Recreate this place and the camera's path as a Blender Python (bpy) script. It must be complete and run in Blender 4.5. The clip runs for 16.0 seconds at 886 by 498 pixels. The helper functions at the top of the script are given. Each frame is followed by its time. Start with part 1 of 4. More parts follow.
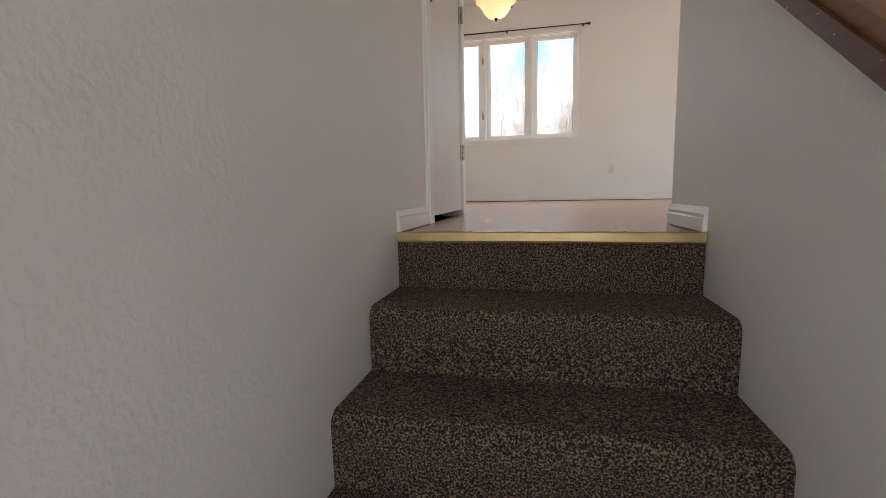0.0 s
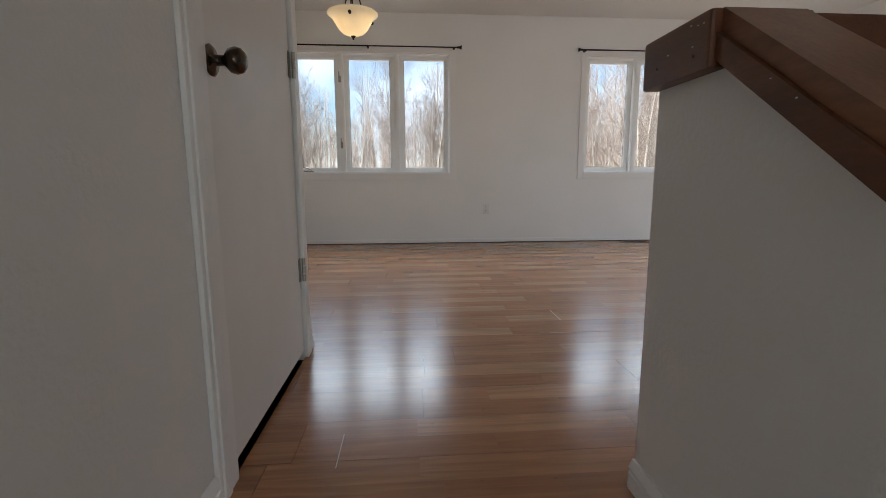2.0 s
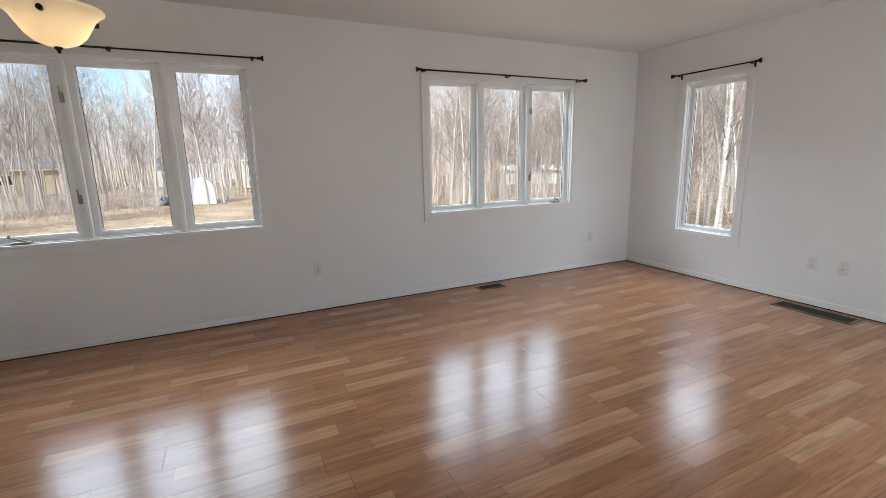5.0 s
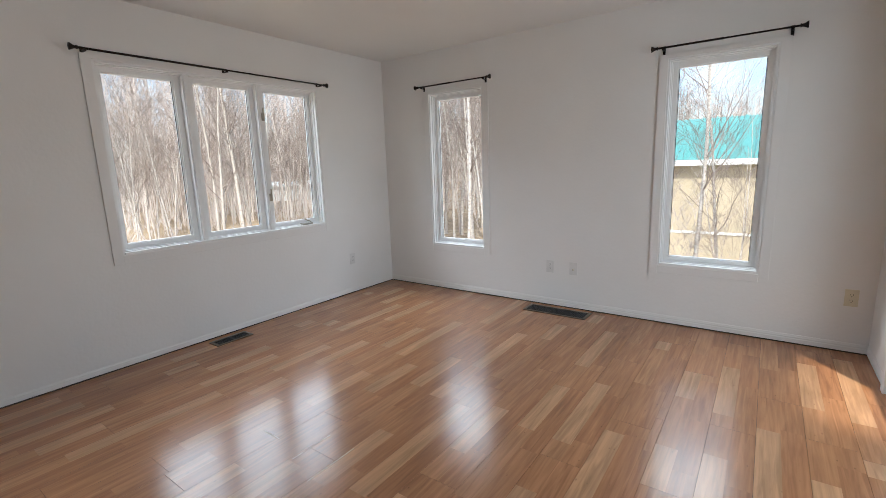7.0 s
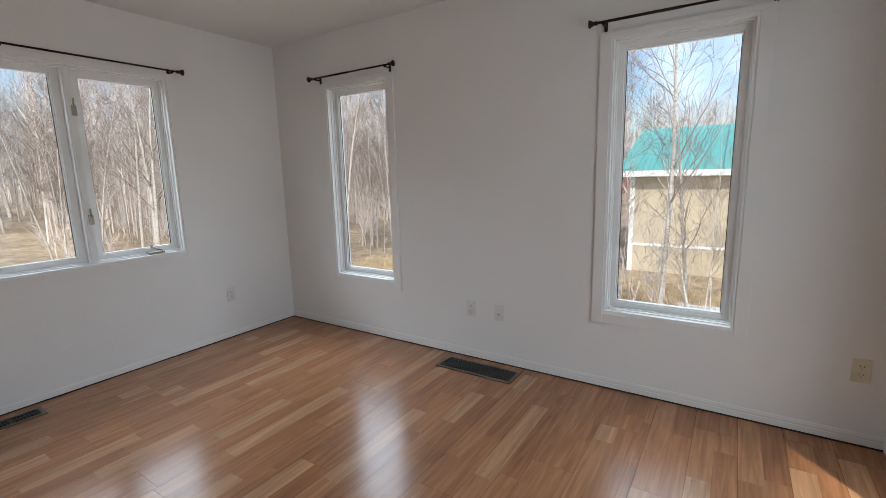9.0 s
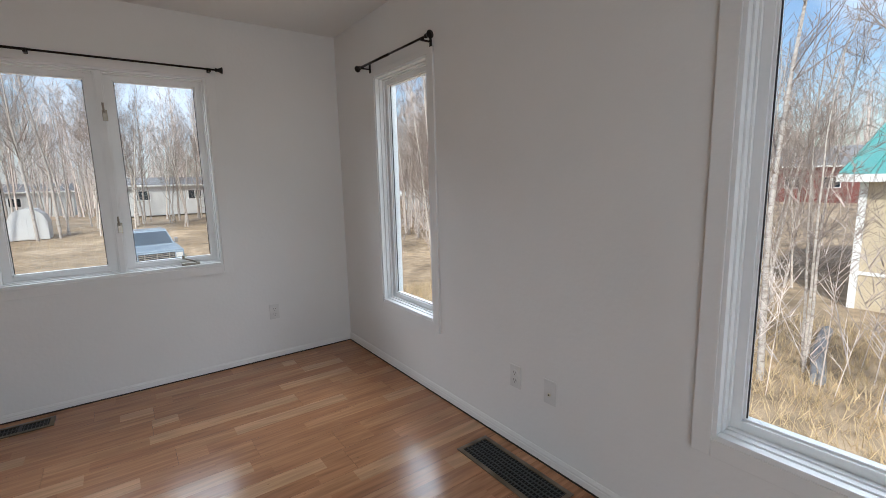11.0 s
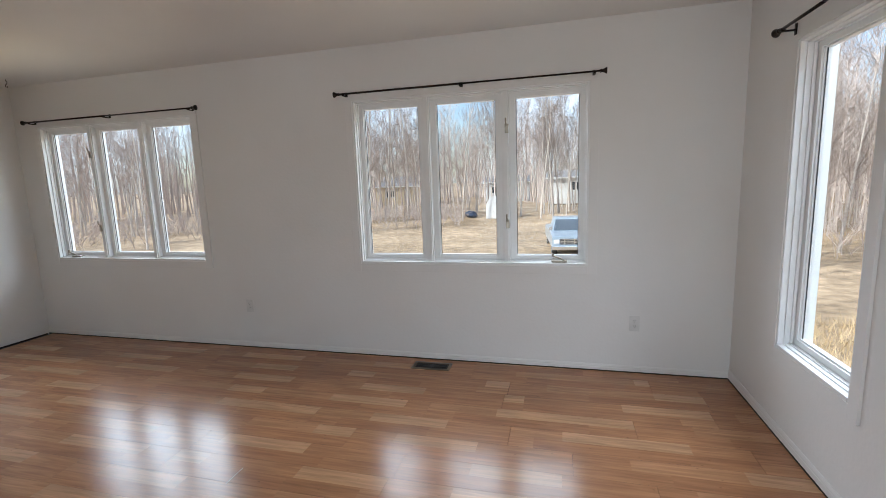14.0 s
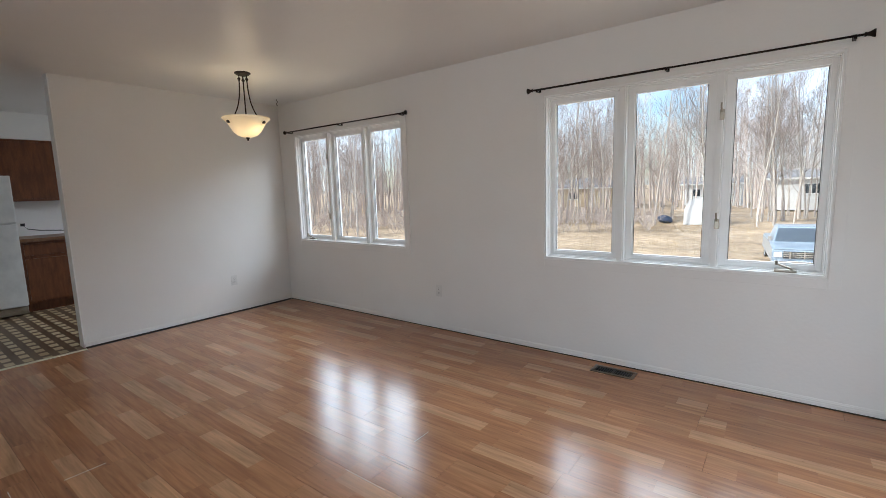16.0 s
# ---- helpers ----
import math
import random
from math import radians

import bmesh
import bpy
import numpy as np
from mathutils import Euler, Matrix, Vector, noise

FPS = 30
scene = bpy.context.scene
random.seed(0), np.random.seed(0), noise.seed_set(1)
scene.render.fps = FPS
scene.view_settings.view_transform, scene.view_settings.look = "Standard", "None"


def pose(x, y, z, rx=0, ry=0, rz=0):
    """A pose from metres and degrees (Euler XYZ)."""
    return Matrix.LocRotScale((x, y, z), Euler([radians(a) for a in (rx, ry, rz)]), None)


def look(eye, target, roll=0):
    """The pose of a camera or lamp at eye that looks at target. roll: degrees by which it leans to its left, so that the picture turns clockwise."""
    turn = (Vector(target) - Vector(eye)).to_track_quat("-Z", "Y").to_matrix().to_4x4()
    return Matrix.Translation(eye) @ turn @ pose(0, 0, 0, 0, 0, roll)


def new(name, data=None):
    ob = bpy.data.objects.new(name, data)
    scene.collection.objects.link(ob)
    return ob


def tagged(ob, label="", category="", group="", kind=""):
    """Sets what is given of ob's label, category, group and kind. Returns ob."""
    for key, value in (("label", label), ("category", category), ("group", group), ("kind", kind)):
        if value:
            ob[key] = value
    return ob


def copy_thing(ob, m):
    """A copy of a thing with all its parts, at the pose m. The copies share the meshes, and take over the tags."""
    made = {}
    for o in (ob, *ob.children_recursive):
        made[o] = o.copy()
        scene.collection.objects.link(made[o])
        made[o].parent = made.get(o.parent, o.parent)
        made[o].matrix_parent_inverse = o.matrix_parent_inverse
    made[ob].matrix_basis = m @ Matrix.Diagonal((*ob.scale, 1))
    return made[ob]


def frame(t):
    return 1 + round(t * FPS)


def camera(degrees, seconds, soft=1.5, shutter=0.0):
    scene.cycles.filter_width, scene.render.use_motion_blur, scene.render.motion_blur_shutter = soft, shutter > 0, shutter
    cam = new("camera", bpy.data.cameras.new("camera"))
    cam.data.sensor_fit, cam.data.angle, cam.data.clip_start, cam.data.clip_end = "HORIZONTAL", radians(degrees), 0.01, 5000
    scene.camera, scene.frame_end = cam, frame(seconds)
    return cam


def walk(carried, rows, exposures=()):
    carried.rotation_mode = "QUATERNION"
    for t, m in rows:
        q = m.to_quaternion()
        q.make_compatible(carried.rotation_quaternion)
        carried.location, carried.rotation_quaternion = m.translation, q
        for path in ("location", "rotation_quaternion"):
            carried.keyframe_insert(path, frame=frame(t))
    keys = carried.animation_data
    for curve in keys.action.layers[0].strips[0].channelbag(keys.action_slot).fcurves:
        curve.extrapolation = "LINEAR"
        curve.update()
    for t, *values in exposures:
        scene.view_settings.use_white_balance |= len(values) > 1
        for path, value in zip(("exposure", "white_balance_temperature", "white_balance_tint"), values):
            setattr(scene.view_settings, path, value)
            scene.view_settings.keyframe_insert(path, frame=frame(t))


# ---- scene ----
cam = camera(89.4, 16.0, soft=0.85)
PATH = [
    (0, (0.324, 0.456, 0.13), (-0.107, 2.393, -0.12), -1.1),
    (0.3, (0.316, 0.612, 0.226), (0.027, 2.577, -0.009), -0.8),
    (0.5, (0.289, 0.713, 0.275), (0.108, 2.69, 0.031), -0.3),
    (0.8, (0.28, 0.856, 0.375), (0.201, 2.839, 0.131), -0.5),
    (1, (0.277, 0.94, 0.432), (0.266, 2.923, 0.167), 0.2),
    (1.2, (0.29, 1.054, 0.469), (0.316, 3.035, 0.198), -0.2),
    (1.5, (0.276, 1.154, 0.556), (0.366, 3.131, 0.267), 0.3),
    (2, (0.281, 1.341, 0.703), (0.431, 3.313, 0.4), -0.2),
    (2.5, (0.301, 1.505, 0.82), (0.502, 3.473, 0.527), -0.5),
    (3, (0.288, 1.694, 0.956), (0.567, 3.647, 0.628), -0.8),
    (3.1, (0.252, 1.762, 0.99), (0.585, 3.707, 0.665), -0.1),
    (5.3, (0.55, 2.502, 1.329), (1.513, 4.204, 0.912), -1.7),
    (5.5, (0.597, 2.559, 1.328), (1.657, 4.205, 0.917), -1.8),
    (6, (0.771, 2.677, 1.299), (2.049, 4.166, 0.91), -1.9),
    (6.5, (0.893, 2.777, 1.292), (2.365, 4.079, 0.92), -1.9),
    (7, (1.1, 2.831, 1.312), (2.691, 3.986, 0.945), -1.9),
    (7.5, (1.37, 2.866, 1.298), (3.034, 3.92, 0.954), -1.9),
    (8, (1.664, 2.932, 1.328), (3.364, 3.932, 0.994), -1.7),
    (8.2, (1.768, 2.927, 1.326), (3.466, 3.93, 0.993), -1.6),
    (10.3, (3.037, 2.805, 1.34), (4.451, 4.178, 1.004), -1.7),
    (10.5, (3.139, 2.822, 1.331), (4.497, 4.253, 1.002), -1.6),
    (11, (3.427, 2.908, 1.338), (4.585, 4.51, 1.03), -1.4),
    (11.5, (3.63, 2.935, 1.351), (4.521, 4.699, 1.044), -0.9),
    (12, (3.74, 2.99, 1.376), (4.341, 4.873, 1.066), -1.2),
    (12.5, (3.739, 3.087, 1.393), (4.062, 5.036, 1.082), -1.4),
    (13, (3.743, 3.1, 1.394), (3.779, 5.077, 1.092), -1.6),
    (13.5, (3.774, 3.1, 1.408), (3.533, 5.062, 1.104), -1.6),
    (14, (3.797, 3.07, 1.408), (3.296, 4.983, 1.111), -2.0),
    (14.5, (3.788, 3.064, 1.38), (3.077, 4.913, 1.101), -1.7),
    (15, (3.792, 3.067, 1.374), (2.886, 4.83, 1.104), -1.6),
    (15.5, (3.752, 3.018, 1.358), (2.696, 4.696, 1.098), -1.5),
    (16, (3.771, 3.013, 1.358), (2.568, 4.589, 1.093), -1.7),
]
EXPO = [(0.0, 2.3, 6750, 12), (0.8, 2.25, 6650, 11), (1.5, 1.89, 6350, 10), (2.0, 1.52, 6250, 9), (2.5, 1.62, 6200, 9), (3.2, 1.68, 6050, 9), (5.3, 1.66, 6100, 9), (7.0, 1.56, 6100, 9), (8.0, 1.26, 6100, 9), (10.5, 1.18, 6100, 10), (11.5, 1.12, 6100, 10), (12.5, 1.48, 6100, 10), (14.0, 1.48, 6050, 9), (16.0, 1.66, 6050, 9)]
walk(cam, [(t, look(eye, target, roll)) for t, eye, target, roll in PATH], exposures=EXPO)

# ---- light ----
SUN_DIR = Vector((-0.79 * 0.77, -0.61 * 0.77, 0.64))
world = bpy.data.worlds.new("world")
scene.world = world
world.use_nodes = True
wn, wl = world.node_tree.nodes, world.node_tree.links
sky = wn.new("ShaderNodeTexSky")
sky.sky_type, sky.sun_disc = "NISHITA", False
sky.sun_elevation = math.asin(0.64)
sky.sun_rotation = math.atan2(SUN_DIR.x, SUN_DIR.y)
cloud = wn.new("ShaderNodeTexNoise")
cloud.inputs["Scale"].default_value, cloud.inputs["Detail"].default_value = 5.0, 7.0
ramp = wn.new("ShaderNodeValToRGB")
ramp.color_ramp.elements[0].position, ramp.color_ramp.elements[1].position = 0.43, 0.68
mix = wn.new("ShaderNodeMix")
mix.data_type = "RGBA"
mix.inputs[7].default_value = (7.0, 7.5, 8.4, 1)
wl.new(cloud.outputs["Fac"], ramp.inputs["Fac"])
wl.new(ramp.outputs["Color"], mix.inputs[0])
wl.new(sky.outputs["Color"], mix.inputs[6])
wl.new(mix.outputs[2], wn["Background"].inputs["Color"])
wn["Background"].inputs["Strength"].default_value = 0.075

sun = new("sun", bpy.data.lights.new("sun", "SUN"))
sun.data.energy, sun.data.angle, sun.data.color = 2.0, radians(3), (1, 0.93, 0.82)
sun.matrix_world = look(SUN_DIR * 40, (0, 0, 0))


def sky_lamp(eye, target, w, h, watts):
    """An added area lamp that stands in for sky light through an opening."""
    lamp = new("added_sky_fill", bpy.data.lights.new("added_sky_fill", "AREA"))
    lamp.data.shape, lamp.data.size, lamp.data.size_y = "RECTANGLE", w, h
    lamp.data.energy, lamp.data.color = watts, (0.86, 0.93, 1.0)
    lamp.matrix_world = look(eye, target)


NY, EX, WX, SY, CEIL = 6.365, 4.93, -1.305, 2.21, 2.44
# added fill panels outside, above the view through the windows
sky_lamp((5.2, NY + 4.0, 5.0), (4.6, 4.3, 0.4), 7.6, 3.5, 205)
sky_lamp((-2.8, NY + 4.0, 5.0), (-2.2, 4.3, 0.4), 7.6, 3.5, 245)
sky_lamp((EX + 2.5, 5.6, 4.1), (3.0, 5.4, 0.4), 6.4, 2.4, 138)
# added fills at the glazed door, the stairwell back and the kitchen
sky_lamp((3.2, 1.7, 1.15), (3.0, 6.0, 1.3), 1.9, 1.9, 9.5)
sky_lamp((0.1, -2.4, 0.6), (0.95, 2.0, 0.3), 1.2, 1.6, 5.9)
sky_lamp((-2.7, NY + 0.6, 1.8), (-2.9, 4.0, 0.8), 1.0, 0.9, 10)


# ---- materials ----
def material(name, colour, rough=0.6, metal=0.0, second=None, scale=8.0, detail=5.0, bump=0.0, bump_scale=60.0, stretch=(1, 1, 1), spread=(0.35, 0.65), island=0.0, piece=0.0, fine=0.0, coat=0.0, transmission=0.0):
    m = bpy.data.materials.new(name)
    m.use_nodes = True
    n, l = m.node_tree.nodes, m.node_tree.links
    b = n["Principled BSDF"]
    b.inputs["Roughness"].default_value, b.inputs["Metallic"].default_value = rough, metal
    b.inputs["Coat Weight"].default_value = coat
    b.inputs["Transmission Weight"].default_value = transmission
    co, mp = n.new("ShaderNodeTexCoord"), n.new("ShaderNodeMapping")
    mp.inputs["Scale"].default_value = stretch
    l.new(co.outputs["Object"], mp.inputs["Vector"])
    second = second or [c * 0.88 for c in colour]
    no = n.new("ShaderNodeTexNoise")
    no.inputs["Scale"].default_value, no.inputs["Detail"].default_value = scale, detail
    l.new(mp.outputs["Vector"], no.inputs["Vector"])
    r = n.new("ShaderNodeValToRGB")
    r.color_ramp.elements[0].position, r.color_ramp.elements[1].position = spread
    r.color_ramp.elements[0].color, r.color_ramp.elements[1].color = (*colour, 1), (*second, 1)
    l.new(no.outputs["Fac"], r.inputs["Fac"])
    out = r.outputs["Color"]
    if fine:
        f = n.new("ShaderNodeTexNoise")
        f.inputs["Scale"].default_value, f.inputs["Detail"].default_value = scale * 9, 3
        l.new(mp.outputs["Vector"], f.inputs["Vector"])
        mr = n.new("ShaderNodeMapRange")
        mr.inputs[1].default_value, mr.inputs[2].default_value, mr.inputs[3].default_value, mr.inputs[4].default_value = 0.3, 0.7, 1 - fine, 1 + fine
        l.new(f.outputs["Fac"], mr.inputs[0])
        mu = n.new("ShaderNodeVectorMath")
        mu.operation = "MULTIPLY"
        l.new(out, mu.inputs[0])
        l.new(mr.outputs[0], mu.inputs[1])
        out = mu.outputs[0]
    for amount, node, sock in ((island, "ShaderNodeNewGeometry", "Random Per Island"), (piece, "ShaderNodeObjectInfo", "Random")):
        if amount:
            g = n.new(node)
            mr = n.new("ShaderNodeMapRange")
            mr.inputs[3].default_value, mr.inputs[4].default_value = 1 - amount, 1 + amount
            l.new(g.outputs[sock], mr.inputs[0])
            mu = n.new("ShaderNodeVectorMath")
            mu.operation = "MULTIPLY"
            l.new(out, mu.inputs[0])
            l.new(mr.outputs[0], mu.inputs[1])
            out = mu.outputs[0]
    l.new(out, b.inputs["Base Color"])
    if bump:
        bn, bu = n.new("ShaderNodeTexNoise"), n.new("ShaderNodeBump")
        bn.inputs["Scale"].default_value, bn.inputs["Detail"].default_value = bump_scale, 4
        l.new(mp.outputs["Vector"], bn.inputs["Vector"])
        l.new(bn.outputs["Fac"], bu.inputs["Height"])
        bu.inputs["Strength"].default_value, bu.inputs["Distance"].default_value = bump, 0.004
        l.new(bu.outputs["Normal"], b.inputs["Normal"])
    return m


WALL = material("wall_paint", (0.84, 0.828, 0.802), 0.5, second=(0.81, 0.795, 0.765), scale=1.3, bump=0.28, bump_scale=46)
STAIRWALL = material("textured_stair_wall_paint", (0.84, 0.828, 0.802), 0.5, second=(0.81, 0.795, 0.765), scale=1.3, bump=0.45, bump_scale=92)
CEILING = material("ceiling_paint", (0.79, 0.78, 0.755), 0.38, second=(0.755, 0.742, 0.715), scale=1.0, bump=0.35, bump_scale=18)
TRIM = material("white_trim_paint", (0.88, 0.88, 0.87), 0.35, second=(0.84, 0.84, 0.82), scale=5, bump=0.05, bump_scale=30)
DOORP = material("white_door_paint", (0.82, 0.81, 0.79), 0.4, second=(0.77, 0.76, 0.73), scale=3, bump=0.08, bump_scale=35)
JOINT = material("dark_joint", (0.035, 0.022, 0.015), 0.8)
CARPET = material("carpet", (0.014, 0.010, 0.007), 0.95, second=(0.30, 0.20, 0.122), scale=205, detail=6, spread=(0.45, 0.68), bump=1.0, bump_scale=240)
BRASS = material("worn_brass", (0.52, 0.39, 0.20), 0.38, 0.7, second=(0.42, 0.31, 0.15), scale=12, bump=0.04)
BROWN = material("brown_stained_wood", (0.145, 0.052, 0.020), 0.38, second=(0.085, 0.028, 0.010), scale=5, detail=7, stretch=(5, 1, 5), spread=(0.3, 0.7), fine=0.15, bump=0.06)
# the same brown wood, its colour lightened for light on the upper rail
BROWN_LIT = material("lit_brown_wood", (0.23, 0.10, 0.044), 0.4, second=(0.15, 0.06, 0.026), scale=3.5, detail=7, stretch=(4, 1, 4), spread=(0.3, 0.7), fine=0.15, bump=0.06)
IRON = material("black_bronze", (0.018, 0.013, 0.011), 0.42, 0.6, second=(0.03, 0.02, 0.015))
KNOB = material("dark_bronze_knob", (0.11, 0.085, 0.065), 0.22, 0.95, second=(0.06, 0.045, 0.035), scale=40)
STEEL = material("grey_metal", (0.42, 0.38, 0.32), 0.35, 0.9, second=(0.3, 0.27, 0.22))
VENTM = material("brown_vent_metal", (0.21, 0.155, 0.105), 0.45, 0.5, second=(0.11, 0.08, 0.05))
SNOW = material("old_snow", (0.75, 0.77, 0.80), 0.8, bump=0.5, bump_scale=12)
BLACK = material("black_void", (0.008, 0.007, 0.006), 0.9)
PLATE = material("white_plastic", (0.80, 0.79, 0.76), 0.35)
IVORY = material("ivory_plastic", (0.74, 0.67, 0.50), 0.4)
CABINET = material("dark_cabinet_wood", (0.18, 0.062, 0.022), 0.35, second=(0.10, 0.032, 0.012), scale=5, detail=7, stretch=(5, 5, 1), fine=0.2)
COUNTER = material("brown_laminate_worktop", (0.24, 0.12, 0.06), 0.35, second=(0.16, 0.075, 0.035), scale=30)
FRIDGE = material("white_appliance", (0.78, 0.78, 0.76), 0.3)
GASKET = material("dark_gasket", (0.05, 0.05, 0.05), 0.6)
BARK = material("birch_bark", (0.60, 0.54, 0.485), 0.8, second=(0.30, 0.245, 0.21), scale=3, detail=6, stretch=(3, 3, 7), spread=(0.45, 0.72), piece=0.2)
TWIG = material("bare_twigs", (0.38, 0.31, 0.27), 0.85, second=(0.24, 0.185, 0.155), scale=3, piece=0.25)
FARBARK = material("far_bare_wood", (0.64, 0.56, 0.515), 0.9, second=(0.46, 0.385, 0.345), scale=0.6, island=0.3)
GROUND = material("dry_grass_ground", (0.49, 0.37, 0.25), 0.95, second=(0.31, 0.23, 0.15), scale=0.35, detail=9, spread=(0.38, 0.62), fine=0.35, bump=0.8, bump_scale=9)
STRAW = material("straw_grass", (0.62, 0.47, 0.28), 0.9, second=(0.46, 0.34, 0.19), scale=2, island=0.25)
SIDING = material("beige_siding", (0.60, 0.50, 0.36), 0.7, second=(0.54, 0.45, 0.32), scale=0.8)
WHITESIDE = material("white_siding", (0.72, 0.725, 0.72), 0.7, second=(0.64, 0.645, 0.64), scale=0.5)
REDSIDE = material("red_siding", (0.22, 0.07, 0.06), 0.7)
TEAL = material("teal_metal_roof", (0.10, 0.37, 0.35), 0.4, second=(0.13, 0.41, 0.38), scale=0.6)
GREYROOF = material("grey_shingles", (0.30, 0.30, 0.31), 0.85, second=(0.22, 0.22, 0.23), scale=3, fine=0.2)
DARKGLASS = material("dark_window_glass", (0.03, 0.04, 0.05), 0.08)
# blue-grey base colour paints the sky reflected in the windscreen
WINDSHIELD = material("sky_tinted_windscreen", (0.16, 0.21, 0.27), 0.05, coat=1.0)
TRUCKP = material("white_blue_car_paint", (0.33, 0.41, 0.49), 0.3, second=(0.27, 0.34, 0.42), scale=2, coat=0.5)
CHROME = material("dull_chrome", (0.65, 0.66, 0.68), 0.2, 0.9)
RUBBER = material("black_rubber", (0.02, 0.02, 0.02), 0.8)
TARP = material("blue_tarp", (0.04, 0.06, 0.10), 0.6, second=(0.03, 0.05, 0.1), scale=4)


def vinyl():
    """Brown kitchen vinyl with rows of light oblong tiles."""
    m = bpy.data.materials.new("patterned_vinyl")
    m.use_nodes = True
    n, l = m.node_tree.nodes, m.node_tree.links
    co, br = n.new("ShaderNodeTexCoord"), n.new("ShaderNodeTexBrick")
    br.inputs["Color1"].default_value, br.inputs["Color2"].default_value = (0.52, 0.43, 0.27, 1), (0.42, 0.33, 0.19, 1)
    br.inputs["Mortar"].default_value = (0.10, 0.055, 0.028, 1)
    br.inputs["Scale"].default_value, br.inputs["Mortar Size"].default_value = 1.0, 0.03
    br.inputs["Brick Width"].default_value, br.inputs["Row Height"].default_value = 0.16, 0.12
    br.offset_frequency = 4
    l.new(co.outputs["Object"], br.inputs["Vector"])
    l.new(br.outputs["Color"], n["Principled BSDF"].inputs["Base Color"])
    n["Principled BSDF"].inputs["Roughness"].default_value = 0.4
    return m


def pane_glass():
    m = bpy.data.materials.new("window_glass")
    m.use_nodes = True
    n, l = m.node_tree.nodes, m.node_tree.links
    t, g, x = n.new("ShaderNodeBsdfTransparent"), n.new("ShaderNodeBsdfGlossy"), n.new("ShaderNodeMixShader")
    g.inputs["Roughness"].default_value = 0.02
    x.inputs[0].default_value = 0.015
    t.inputs["Color"].default_value = (0.96, 0.98, 0.98, 1)
    l.new(t.outputs[0], x.inputs[1])
    l.new(g.outputs[0], x.inputs[2])
    l.new(x.outputs[0], n["Material Output"].inputs["Surface"])
    return m


def alabaster():
    m = bpy.data.materials.new("alabaster_glass")
    m.use_nodes = True
    n, l = m.node_tree.nodes, m.node_tree.links
    b = n["Principled BSDF"]
    co, no, r = n.new("ShaderNodeTexCoord"), n.new("ShaderNodeTexNoise"), n.new("ShaderNodeValToRGB")
    no.inputs["Scale"].default_value, no.inputs["Detail"].default_value = 9, 5
    l.new(co.outputs["Object"], no.inputs["Vector"])
    l.new(no.outputs["Fac"], r.inputs["Fac"])
    r.color_ramp.elements[0].color, r.color_ramp.elements[1].color = (0.86, 0.76, 0.58, 1), (0.94, 0.87, 0.72, 1)
    l.new(r.outputs["Color"], b.inputs["Base Color"])
    b.inputs["Roughness"].default_value = 0.3
    b.inputs["Emission Color"].default_value = (1, 0.83, 0.58, 1)
    b.inputs["Emission Strength"].default_value = 0.07
    tr, x = n.new("ShaderNodeBsdfTranslucent"), n.new("ShaderNodeMixShader")
    l.new(r.outputs["Color"], tr.inputs["Color"])
    x.inputs[0].default_value = 0.4
    l.new(b.outputs[0], x.inputs[1])
    l.new(tr.outputs[0], x.inputs[2])
    l.new(x.outputs[0], n["Material Output"].inputs["Surface"])
    return m


